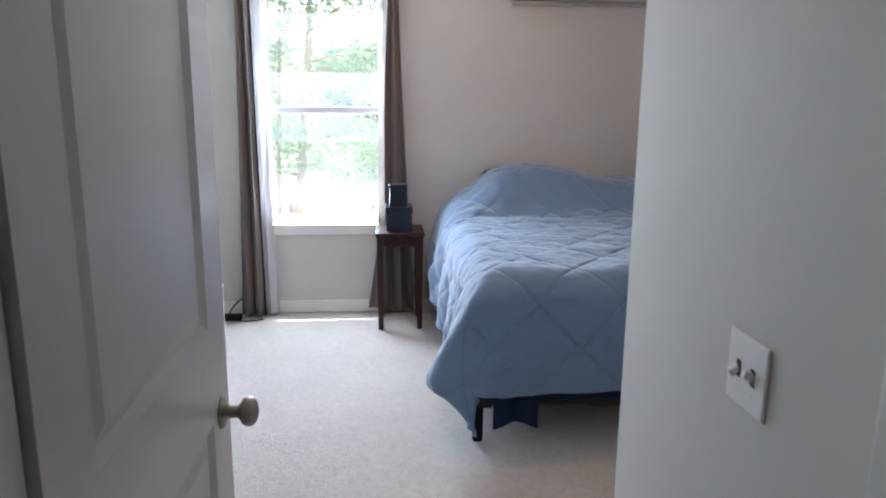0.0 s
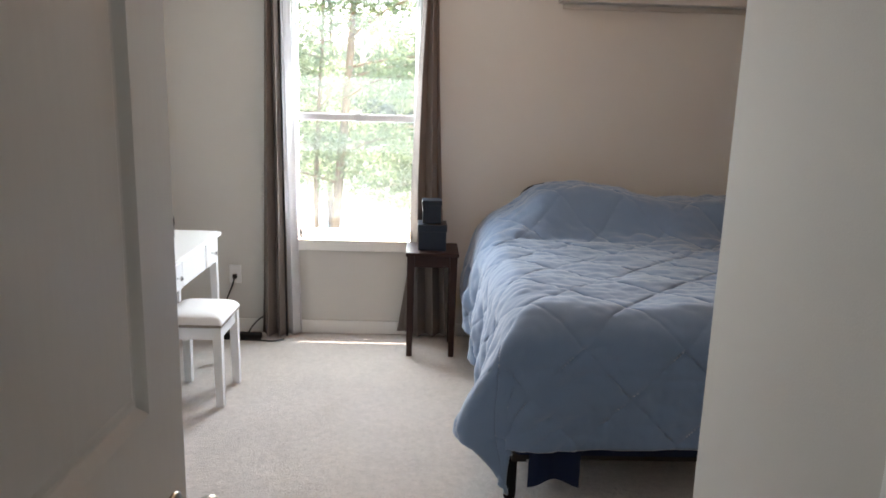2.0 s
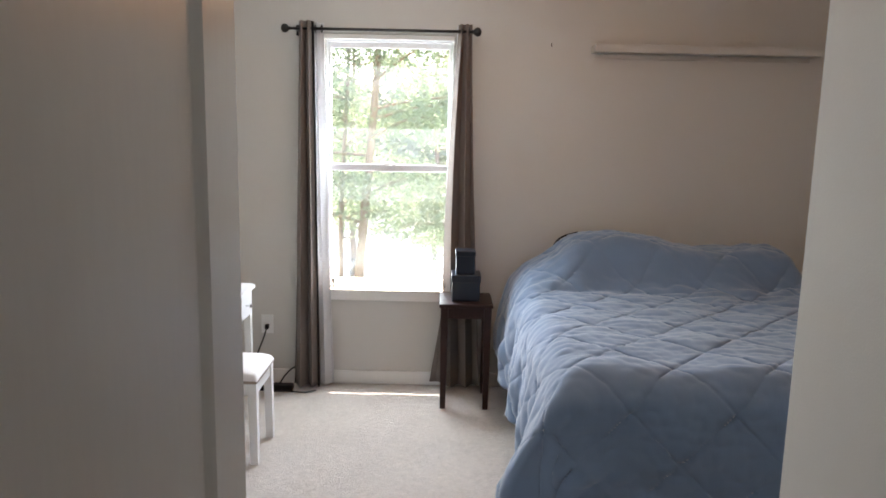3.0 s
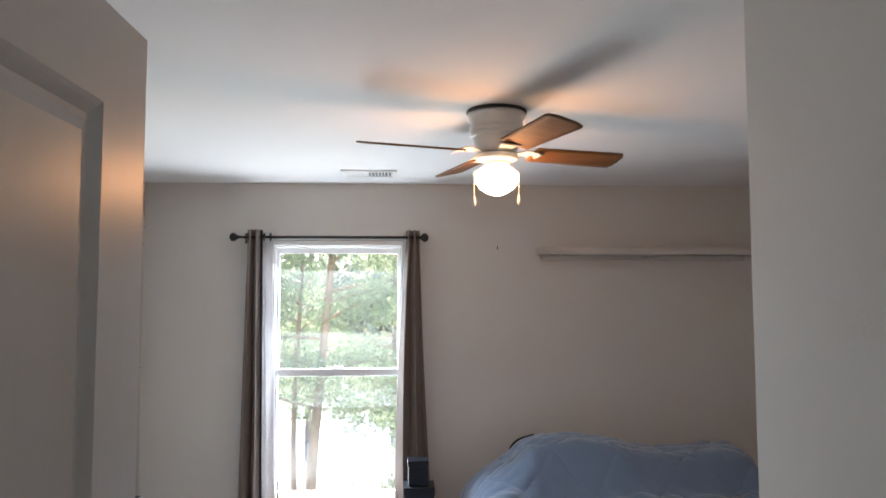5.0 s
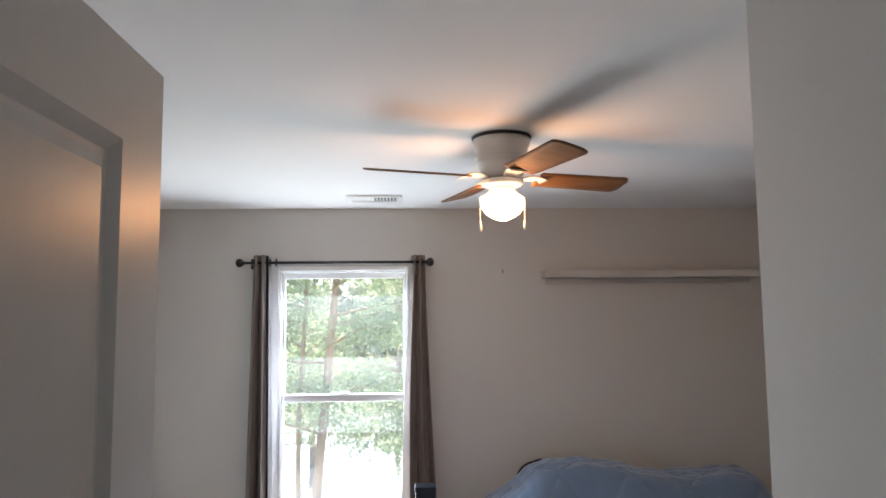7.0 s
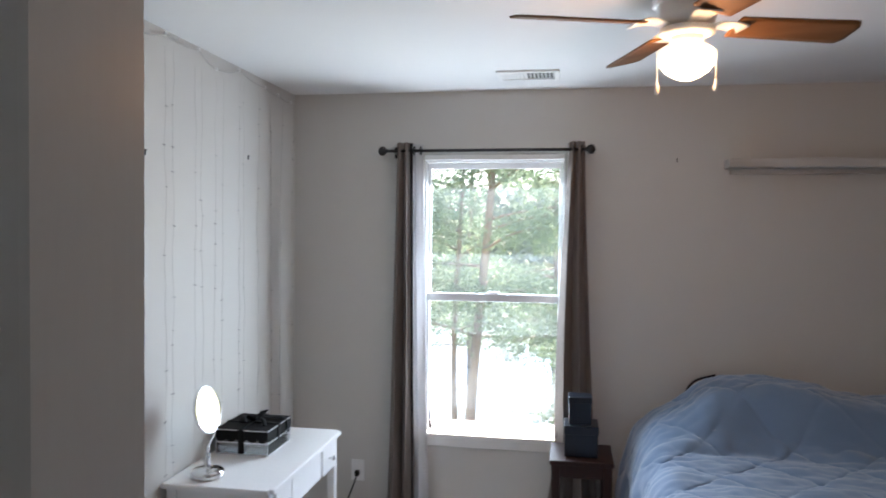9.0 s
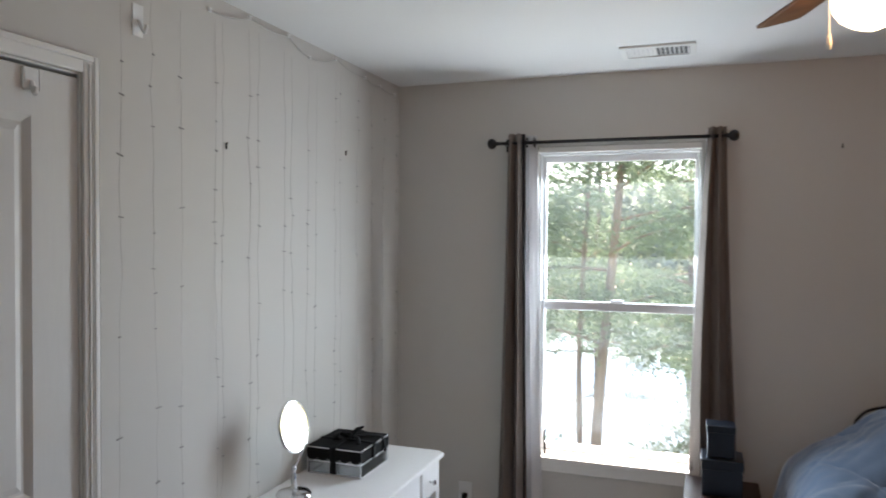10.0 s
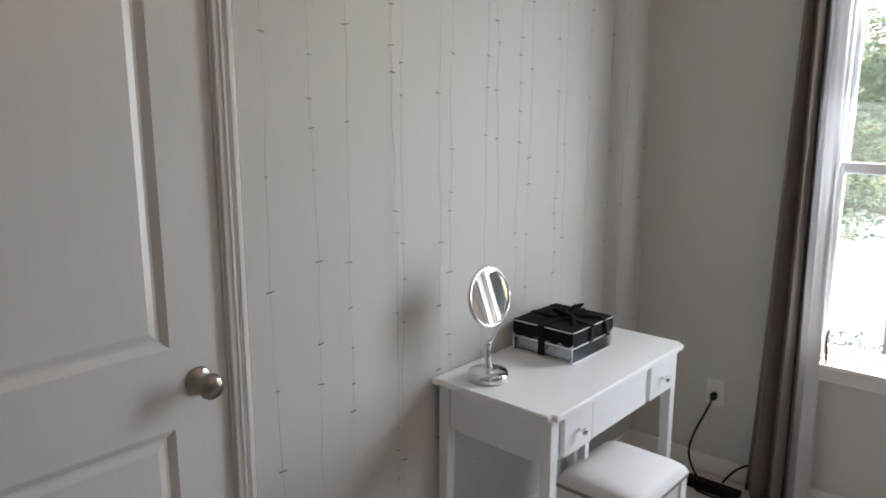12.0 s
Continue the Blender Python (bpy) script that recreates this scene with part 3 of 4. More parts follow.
# ---- nightstand and gift boxes ----
ns = thing("nightstand", (-0.12, 4.76, 0), "small dark-stained wooden side table", "side table")
NX0, NX1, N0, N1, NZ = -0.27, 0.03, 4.60, 4.90, 0.615
part("top", blocks((NX0, NX1, N0 - 0.01, N1, NZ - 0.022, NZ), bevel=0.004), DARK_WOOD, ns)
for x in (NX0 + 0.008, NX1 - 0.050):
    for y in (N0, N1 - 0.042):
        bm = blocks((x, x + 0.042, y, y + 0.042, 0.0, NZ - 0.022), bevel=0.003)
        for v in bm.verts:
            if v.co.z < 0.1:
                v.co.x, v.co.y = lerp(v.co.x, x + 0.021, 0.25), lerp(v.co.y, y + 0.021, 0.25)
        part("leg", bm, DARK_WOOD, ns)
part("apron", blocks((NX0 + 0.0505, NX1 - 0.0505, N0 + 0.006, N0 + 0.024, NZ - 0.085, NZ - 0.0225), bevel=0.002), DARK_WOOD, ns)
part("apron", blocks((NX0 + 0.0505, NX1 - 0.0505, N1 - 0.03, N1 - 0.012, NZ - 0.085, NZ - 0.0225), bevel=0.002), DARK_WOOD, ns)
for x in (NX0 + 0.018, NX1 - 0.036):
    part("apron", blocks((x, x + 0.018, N0 + 0.0425, N1 - 0.0425, NZ - 0.085, NZ - 0.0225), bevel=0.002), DARK_WOOD, ns)
    part("stretcher", blocks((x, x + 0.018, N0 + 0.0425, N1 - 0.0425, 0.13, 0.16), bevel=0.002), DARK_WOOD, ns)


def gift_box(x0, x1, y0, y1, z0, z1, lid, label):
    g = thing("gift_box", ((x0 + x1) / 2, (y0 + y1) / 2, z0), label, "box", "stacked gift boxes")
    part("body", blocks((x0 + 0.004, x1 - 0.004, y0 + 0.004, y1 - 0.004, z0, z1 - 0.002), bevel=0.003), NAVY_BOX, g)
    part("lid", blocks((x0, x1, y0, y1, z1 - lid, z1), bevel=0.003), NAVY_BOX, g)
    return g


gift_box(-0.205, -0.04, 4.655, 4.82, NZ + 0.001, NZ + 0.15, 0.04, "navy lidded box on the side table")
gift_box(-0.185, -0.072, 4.68, 4.79, NZ + 0.152, NZ + 0.285, 0.03, "small navy lidded box on a larger one")


# ---- curtains ----
rod = thing("curtain_rod", (-0.63, 4.905, 2.115), "thin black curtain rod with round finials", "curtain rod")
RY, RZ = 4.905, 2.115
part("rod", lathe([(0.008, 0), (0.008, 1.02)], (-1.14, RY, RZ), 14, "X"), BLACK_METAL, rod, "", True)
FIN = [(0.008, 0), (0.011, 0.004), (0.009, 0.010), (0.020, 0.018), (0.026, 0.032), (0.022, 0.046), (0.010, 0.054), (0.001, 0.055)]
part("finial", lathe(FIN, (-0.12, RY, RZ), 20, "X"), BLACK_METAL, rod, "", True)
bm = lathe(FIN, (0, 0, 0), 20, "X")
bmesh.ops.rotate(bm, verts=bm.verts, cent=(0, 0, 0), matrix=Matrix.Rotation(math.pi, 3, "Z"))
bmesh.ops.translate(bm, verts=bm.verts, vec=(-1.14, RY, RZ))
part("finial", bm, BLACK_METAL, rod, "", True)
for x in (-1.115, -0.125):
    bm = blocks((x - 0.006, x + 0.006, RY + 0.008, NY - 0.004, RZ - 0.006, RZ + 0.006), (x - 0.012, x + 0.012, NY - 0.004, NY, RZ - 0.03, RZ + 0.03), bevel=0.001)
    part("bracket", bm, BLACK_METAL, rod)


def folds(left, right, top, bottom, waves, amp, phase, y0, lean=None):
    """A hanging cloth: left and right edges as (top x, bottom x)."""
    def fn(u, v):
        w = v ** 1.2
        x = lerp(lerp(left[0], left[1], w), lerp(right[0], right[1], w), u)
        if lean:
            x += lean(u, v)
        ph = 2 * math.pi * waves * u + phase + 0.35 * math.sin(3 * v + u * 4)
        grow = 0.8 + 0.5 * v
        wave = math.sin(ph)
        return (x + 0.008 * math.sin(2 * ph), y0 + amp * grow * math.copysign(abs(wave) ** 0.75, wave) + 0.004 * math.sin(9 * v + 5 * u), lerp(top, bottom, v))
    return fn


cl = thing("curtain", (-1.04, 4.9, 2.15), "taupe curtain with pale lining, drawn aside", "curtain", "pair of curtains")
c = part("cloth", sheet(folds((-1.100, -1.155), (-1.015, -0.985), 2.158, 0.015, 2.3, 0.036, 0.4, 4.905), 72, 44), CURTAIN, cl, "", True)
thicken(c, 0.003)
c = part("lining", sheet(folds((-1.012, -0.990), (-0.950, -0.905), 2.150, 0.02, 1.1, 0.018, 2.2, 4.925), 36, 40), LINING, cl, "pale back of the curtain", True)
thicken(c, 0.002)
cr = thing("curtain", (-0.15, 4.9, 2.15), "taupe curtain beside the bed, swept behind the side table", "curtain", "pair of curtains")
c = part("cloth", sheet(folds((-0.190, -0.255), (-0.120, -0.030), 2.156, 0.03, 2.4, 0.033, 1.0, 4.915, lambda u, v: -0.03 * math.sin(math.pi * v) * (1 - u)), 60, 40), CURTAIN, cr, "", True)
thicken(c, 0.003)
swept = folds((-0.200, -0.325), (-0.188, -0.250), 2.15, 0.04, 0.6, 0.012, 0.0, 4.94, lambda u, v: 0.055 * math.sin(math.pi * v) * (1 - u))
c = part("lining", sheet(lambda u, v: swept(u, 0.72 * v), 12, 40), LINING, cr, "pale back of the swept curtain", True)
thicken(c, 0.002)
# same sheet below the sill, its shade put in with the darker cloth colour
c = part("shaded_lining", sheet(lambda u, v: swept(u, 0.72 + 0.28 * v), 12, 16), CURTAIN, cr, "lower lining, coloured taupe for the shade behind the side table", True)
thicken(c, 0.002)
c = part("lining_strip", sheet(folds((-1.017, -0.996), (-1.010, -0.987), 2.150, 0.02, 0.2, 0.002, 0.0, 4.868), 2, 30), BLACK, cl, "narrow black strip along the lining", True)
thicken(c, 0.002)
edge = folds((-0.206, -0.332), (-0.199, -0.322), 2.15, 0.04, 0.2, 0.002, 0.0, 4.928, lambda u, v: 0.055 * math.sin(math.pi * v))
c = part("lining_strip", sheet(lambda u, v: edge(u, 0.28 + 0.44 * v), 2, 30), BLACK, cr, "narrow black strip along the lining", True)
thicken(c, 0.002)
for par, xs in ((cl, (-1.085, -1.04, -1.0, -0.965)), (cr, (-0.175, -0.135))):
    for x in xs:
        part("grommet", lathe([(0.021, -0.003), (0.026, 0), (0.021, 0.003), (0.016, 0.0)], (x, 4.905, RZ), 18, "X", cap=False), BLACK_METAL, par, "", True)
part("tie_cord", tube(smooth_path([(-0.915, 4.966, 0.74), (-0.918, 4.962, 0.70), (-0.914, 4.963, 0.65), (-0.912, 4.966, 0.606)]), 0.005, 6), BLACK, cl, "short black cord", True)


# ---- vanity desk and stool ----
VX0, VX1, VY0, VY1, VZ = -1.695, -1.252, 3.632, 4.474, 0.738
desk = thing("vanity_desk", (-1.48, 4.05, 0), "white lacquered vanity desk with three drawers", "desk")
bm = blocks((VX0, VX1, VY0, VY1, VZ - 0.018, VZ))
bmesh.ops.bevel(bm, geom=[e for e in bm.edges if abs(e.verts[0].co.z - e.verts[1].co.z) > 0.01 and e.verts[0].co.x > -1.3], offset=0.018, segments=4, affect="EDGES")
top_edges = [e for e in bm.edges if all(abs(v.co.z - VZ) < 1e-5 for v in e.verts) and len(e.link_faces) == 2]
bmesh.ops.bevel(bm, geom=top_edges, offset=0.003, segments=2, affect="EDGES", clamp_overlap=True)
part("top", bm, WHITE, desk)
LZ = VZ - 0.018


def leg(bm, x, y, w, z1, z0=0.0, foot=0.6):
    block(bm, x, x + w, y, y + w, z0, z1, bevel=0.002)
    return bm


AX0, AX1, AY0, AY1 = VX0 + 0.012, VX1 - 0.02, VY0 + 0.02, VY1 - 0.02
for x in (AX0, AX1 - 0.04):
    for y in (AY0, AY1 - 0.04):
        bm = leg(bmesh.new(), x, y, 0.04, LZ - 0.0005)
        for v in bm.verts:
            if v.co.z < 0.1:
                v.co.x, v.co.y = lerp(v.co.x, x + (0.0 if x < -1.5 else 0.04), 0.35), lerp(v.co.y, y + (0.0 if y < 4 else 0.04), 0.35)
        part("leg", bm, WHITE, desk)
for y in (AY0 + 0.008, AY1 - 0.024):
    part("side_panel", blocks((AX0 + 0.04, AX1 - 0.04, y, y + 0.016, 0.575, LZ - 0.0005), bevel=0.001), WHITE, desk)
part("back_panel", blocks((AX0 + 0.004, AX0 + 0.018, AY0 + 0.04, AY1 - 0.04, 0.575, LZ - 0.0005), bevel=0.001), WHITE, desk)
part("front_rail", blocks((AX1 - 0.03, AX1 - 0.012, AY0 + 0.04, AY1 - 0.04, 0.578, LZ - 0.0005), bevel=0.001), WHITE, desk)
for y0, y1, z0, knobs in ((AY0 + 0.062, AY0 + 0.215, 0.585, True), (AY0 + 0.218, AY1 - 0.238, 0.588, False), (AY1 - 0.208, AY1 - 0.044, 0.585, True)):
    dr = part("drawer", blocks((AX1 - 0.0115, AX1 + 0.004, y0, y1, z0, LZ - 0.012), bevel=0.003), WHITE, desk)
    if knobs:
        part("knob", lathe([(0.005, 0), (0.004, 0.010), (0.010, 0.016), (0.012, 0.022), (0.008, 0.027), (0.001, 0.028)],
                           (AX1 + 0.004, (y0 + y1) / 2, (z0 + LZ) / 2 - 0.005), 16, "X"), CHROME, dr, "clear faceted drawer knob", True)
for y in (AY0 + 0.22,):
    part("bracket", blocks((AX1 - 0.03, AX1 - 0.012, y - 0.012, y + 0.012, 0.520, 0.5775), bevel=0.002), WHITE, desk)

st = thing("stool", (-1.215, 4.03, 0), "white wooden stool with a padded white seat", "stool")
QX0, QX1, QY0, QY1, QZ = -1.385, -1.098, 3.86, 4.20, 0.455


def cushion(u, v):
    a, b = u * 2 - 1, v * 2 - 1
    puff = (1 - abs(a) ** 5) * (1 - abs(b) ** 5)
    return ((QX0 + QX1) / 2 + a * (QX1 - QX0) / 2, (QY0 + QY1) / 2 + b * (QY1 - QY0) / 2, QZ - 0.045 + 0.045 * max(0, puff) ** 0.35)


part("seat", sheet(cushion, 32, 32), CUSHION, st, "padded white seat", True)
part("seat_board", blocks((QX0, QX1, QY0, QY1, QZ - 0.06, QZ - 0.046), bevel=0.003), SEAM, st, "dark seam under the seat")
for x in (QX0 + 0.004, QX1 - 0.046):
    for y in (QY0 + 0.004, QY1 - 0.046):
        bm = leg(bmesh.new(), x, y, 0.042, QZ - 0.0605)
        for v in bm.verts:
            if v.co.z < 0.1:
                v.co.x = lerp(v.co.x, x + 0.021, 0.15) + (-0.004 if x < -1.25 else 0.004)
                v.co.y = lerp(v.co.y, y + 0.021, 0.15) + (-0.004 if y < 4 else 0.004)
        part("leg", bm, WHITE, st)
for y in (QY0 + 0.012, QY1 - 0.028):
    part("apron", blocks((QX0 + 0.046, QX1 - 0.046, y, y + 0.016, QZ - 0.12, QZ - 0.0605), bevel=0.001), WHITE, st)
for x in (QX0 + 0.012, QX1 - 0.028):
    part("apron", blocks((x, x + 0.016, QY0 + 0.046, QY1 - 0.046, QZ - 0.12, QZ - 0.0605), bevel=0.001), WHITE, st)

# make-up mirror
mir = thing("makeup_mirror", (-1.562, 3.74, VZ), "round chrome make-up mirror on a pedestal", "mirror")
MXc, MYc = -1.562, 3.74
part("base", lathe([(0.060, 0.0), (0.063, 0.004), (0.063, 0.020), (0.058, 0.027), (0.030, 0.030), (0.014, 0.036), (0.010, 0.044), (0.001, 0.045)], (MXc, MYc, VZ + 0.001), 36), CHROME, mir, "", True)
part("stem", lathe([(0.012, 0.0), (0.013, 0.02), (0.009, 0.034), (0.012, 0.050), (0.009, 0.066), (0.006, 0.078), (0.010, 0.087), (0.008, 0.096), (0.004, 0.102)], (MXc, MYc, VZ + 0.022), 18), CHROME, mir, "", True)
FACE = Vector((1.0, -0.048, 0.20)).normalized()
turn = FACE.to_track_quat("Z", "Y").to_matrix().to_4x4()
MC = Vector((MXc, MYc, 0.998))
side = FACE.cross(Vector((0, 0, 1))).normalized()
part("yoke", tube(smooth_path([Vector((MXc, MYc, VZ + 0.11)), MC - side * 0.03 + Vector((0, 0, -0.125)), MC - side * 0.075 + Vector((0, 0, -0.08)), MC - side * 0.096]), 0.004, 8), CHROME, mir, "", True)
bm = lathe([(0.088, -0.006), (0.092, -0.002), (0.092, 0.004), (0.087, 0.007), (0.083, 0.005), (0.082, -0.003)], (0, 0, 0), 48, cap=False)
bmesh.ops.transform(bm, verts=bm.verts, matrix=Matrix.Translation(MC) @ turn)
part("rim", bm, CHROME, mir, "", True)
bm = lathe([(0.001, 0.003), (0.0835, 0.003)], (0, 0, 0), 48, cap=False)
bmesh.ops.transform(bm, verts=bm.verts, matrix=Matrix.Translation(MC) @ turn)
part("mirror_glass", bm, MIRROR, mir, "mirror glass")
bm = lathe([(0.0835, -0.003), (0.001, -0.003)], (0, 0, 0), 48, cap=False)
bmesh.ops.transform(bm, verts=bm.verts, matrix=Matrix.Translation(MC) @ turn)
part("mirror_back", bm, MIRROR, mir)

# clear box with black cloth and ribbon
ab = thing("acrylic_box", (-1.55, 4.14, VZ), "clear acrylic box with black liner and ribbon bow", "box")
X0, X1, Y0, Y1, Z0, Z1 = -1.665, -1.435, 4.015, 4.27, VZ + 0.001, VZ + 0.102
for r in ((X0, X0 + 0.004, Y0, Y1, Z0, Z1), (X1 - 0.004, X1, Y0, Y1, Z0, Z1), (X0 + 0.004, X1 - 0.004, Y0, Y0 + 0.004, Z0, Z1),
          (X0 + 0.004, X1 - 0.004, Y1 - 0.004, Y1, Z0, Z1)):
    part("panel", blocks(r), ACRYLIC, ab, "clear acrylic panel")


part("inner_drawer", blocks((X0 + 0.008, X1 - 0.008, Y0 + 0.008, Y1 - 0.008, Z0 + 0.002, Z0 + 0.048), bevel=0.003), ACRYLIC, ab, "clear acrylic inner drawer")
# added pale strips stand in for the white highlights on the box edges
for x in (X0, X1):
    for y in (Y0, Y1):
        part("edge", blocks((x - 0.0015, x + 0.0015, y - 0.0015, y + 0.0015, Z0, Z1), bevel=0.0005), EDGE_GLINT, ab, "pale strip painted as a highlight on the acrylic edge")
for x0, x1, y0, y1 in ((X0, X1, Y0 - 0.0045, Y0 - 0.0015), (X1 + 0.0015, X1 + 0.0045, Y0, Y1)):
    for z in (Z0 + 0.001, Z0 + 0.05, Z1 + 0.002):
        part("edge", blocks((x0, x1, y0, y1, z, z + 0.003)), EDGE_GLINT, ab, "pale strip painted as a highlight on the acrylic edge")


def liner(u, v):
    a = u * 4
    i, f = int(min(a, 3.999)), a - int(min(a, 3.999))
    c = [(X0 - 0.003, Y0 - 0.003), (X1 + 0.003, Y0 - 0.003), (X1 + 0.003, Y1 + 0.003), (X0 - 0.003, Y1 + 0.003), (X0 - 0.003, Y0 - 0.003)]
    x, y = lerp(c[i][0], c[i + 1][0], f), lerp(c[i][1], c[i + 1][1], f)
    low = 0.036 + 0.012 * abs(math.sin(u * 4 * math.pi * 5))
    return (x, y, lerp(Z1 + 0.001, Z1 - low, v))


part("liner", sheet(liner, 160, 4), RIBBON, ab, "black scalloped liner")
part("lid", blocks((X0 - 0.002, X1 + 0.002, Y0 - 0.002, Y1 + 0.002, Z1 + 0.0015, Z1 + 0.008), bevel=0.002), RIBBON, ab, "black cloth lid")


def band(points, width, across):
    pts = smooth_path(points, 6)
    w = Vector(across) * width / 2
    return sheet(lambda u, v: pts[round(u * (len(pts) - 1))] + w * (2 * v - 1), len(pts) - 1, 1)


mx, my = (X0 + X1) / 2, (Y0 + Y1) / 2
for pts, ac in (([(X1 + 0.006, my - 0.02, Z0 + 0.05), (X1 + 0.006, my - 0.02, Z1 - 0.01), (X1 - 0.01, my - 0.02, Z1 + 0.012), (X0, my - 0.02, Z1 + 0.012)], (0, 1, 0)),
                ([(mx, Y0 - 0.006, Z0 + 0.006), (mx, Y0 - 0.006, Z1 - 0.01), (mx, Y0 + 0.012, Z1 + 0.012), (mx, Y1, Z1 + 0.012)], (1, 0, 0)),
                ([(mx, my, Z1 + 0.014), (mx + 0.02, my + 0.05, Z1 + 0.045), (mx + 0.01, my + 0.09, Z1 + 0.03), (mx, my + 0.01, Z1 + 0.016)], (1, 0, 0.3)),
                ([(mx, my, Z1 + 0.014), (mx - 0.02, my - 0.05, Z1 + 0.045), (mx - 0.01, my - 0.09, Z1 + 0.028), (mx, my - 0.01, Z1 + 0.016)], (1, 0, 0.3)),
                ([(mx, my, Z1 + 0.02), (mx + 0.05, my + 0.05, Z1 + 0.018), (mx + 0.115, my + 0.07, Z1 + 0.01), (mx + 0.128, my + 0.08, Z1 - 0.05)], (0, 1, 0)),
                ([(mx, my, Z1 + 0.02), (mx + 0.05, my - 0.03, Z1 + 0.03), (mx + 0.08, my - 0.07, Z1 + 0.012)], (0.5, 0.5, 0))):
    r = part("ribbon", band(pts, 0.026, ac), RIBBON, ab, "black satin ribbon", True)
    thicken(r, 0.001)
part("knot", lathe([(0.001, 0), (0.014, 0.004), (0.016, 0.012), (0.010, 0.022), (0.001, 0.024)], (mx, my, Z1 + 0.012), 12), RIBBON, ab, "", True)


# ---- wall shelf ----
sh = thing("wall_shelf", (1.2, 4.94, 2.0), "narrow whitewashed wooden wall shelf, empty", "shelf")
bm = blocks((0.575, 1.85, 4.875, 4.998, 2.018, 2.060))
bmesh.ops.subdivide_edges(bm, edges=[e for e in bm.edges if abs(e.verts[0].co.x - e.verts[1].co.x) > 1], cuts=60)
for v in bm.verts:
    n = noise.noise(Vector((v.co.x * 9, v.co.y * 30, v.co.z * 40)))
    v.co.z += 0.003 * n
    if v.co.y < 4.9:
        v.co.y += 0.004 * n
part("board", bm, SHELF, sh)
part("cleat", blocks((0.60, 1.83, 4.975, 4.998, 1.990, 2.017), bevel=0.002), SHELF, sh)


# ---- ceiling fan with lamp ----
FX, FYc = 0.127, 3.318
fan = thing("ceiling_fan", (FX, FYc, H), "white ceiling fan with brown blades and a lit glass globe", "ceiling fan")
part("canopy_ring", lathe([(0.108, -0.012), (0.110, -0.006), (0.108, -0.001)], (FX, FYc, H), 40), NAIL, fan, "dark ring at the ceiling", True)
part("housing", lathe([(0.045, -0.155), (0.072, -0.150), (0.082, -0.125), (0.086, -0.10), (0.094, -0.055), (0.103, -0.03), (0.105, -0.0125)], (FX, FYc, H), 40), FAN_WHITE, fan, "", True)
for z in (-0.062, -0.078, -0.094):
    part("housing_rib", lathe([(0.0885, z - 0.005), (0.0985, z), (0.0885, z + 0.005)], (FX, FYc, H), 40, cap=False), FAN_WHITE, fan, "", True)
part("hub", lathe([(0.055, -0.185), (0.076, -0.178), (0.076, -0.162), (0.055, -0.156)], (FX, FYc, H), 32), FAN_WHITE, fan, "", True)
part("switch_housing", lathe([(0.030, -0.215), (0.040, -0.212), (0.045, -0.198), (0.045, -0.186)], (FX, FYc, H), 32), FAN_WHITE, fan, "", True)
GL = part("globe", lathe([(0.034, -0.205), (0.050, -0.213), (0.072, -0.225), (0.078, -0.24), (0.076, -0.262), (0.062, -0.283), (0.040, -0.298), (0.018, -0.307), (0.001, -0.311)], (FX, FYc, H), 36, cap=False), GLOBE, fan, "lit opal glass globe", True)
GL.visible_shadow = False
for i in range(4):
    rot = Matrix.Translation((FX, FYc, H - 0.158)) @ Matrix.Rotation(radians(17 + 90 * i), 4, "Z")
    bm = sheet(lambda u, v: (lerp(0.055, 0.165, u), (v - 0.5) * lerp(0.05, 0.085, u), 0.012 * math.sin(u * math.pi)), 8, 4)
    bmesh.ops.transform(bm, verts=bm.verts, matrix=rot)
    ob = thicken(part("blade_iron", bm, FAN_WHITE, fan, "", True), 0.005)

    def blade(u, v):
        x = lerp(0.14, 0.51, u)
        w = lerp(0.105, 0.125, u)
        if u > 0.93:
            w *= max(0.05, 1 - ((u - 0.93) / 0.07) ** 3 * 0.45)
        return (x, (v - 0.5) * w, 0.008 - (v - 0.5) * w * 0.24)

    bm = sheet(blade, 28, 6)
    bmesh.ops.transform(bm, verts=bm.verts, matrix=rot)
    thicken(part("blade", bm, BLADE, fan, "brown wood-grain blade", True), 0.006)
for dx, dz in ((-0.082, -0.34), (0.080, -0.335)):
    ch = part("pull_chain", tube([(FX + dx * 0.55, FYc, H - 0.2), (FX + dx, FYc, H - 0.225), (FX + dx, FYc, H + dz + 0.03)], 0.0016, 6), FAN_WHITE, fan)
    part("pull", lathe([(0.001, -0.036), (0.005, -0.034), (0.0065, -0.022), (0.004, -0.006), (0.002, 0)], (FX + dx, FYc, H + dz + 0.03), 12), FAN_WHITE, fan, "white pull", True)


# ---- ceiling vent ----
vent = thing("ceiling_vent", (-0.39, 4.63, H), "white ceiling air register with slats", "vent")
part("frame", blocks((-0.54, -0.245, 4.53, 4.555, H - 0.010, H - 0.001), (-0.54, -0.245, 4.705, 4.73, H - 0.010, H - 0.001),
                     (-0.54, -0.515, 4.555, 4.705, H - 0.010, H - 0.001), (-0.27, -0.245, 4.555, 4.705, H - 0.010, H - 0.001), bevel=0.002), TRIM, vent)
# flat plate on the ceiling, coloured dark for the shade between the slats
part("backing", blocks((-0.515, -0.27, 4.555, 4.705, H - 0.0025, H - 0.001)), VENT_SHADE, vent, "flat dark plate painted as the shade behind the slats")
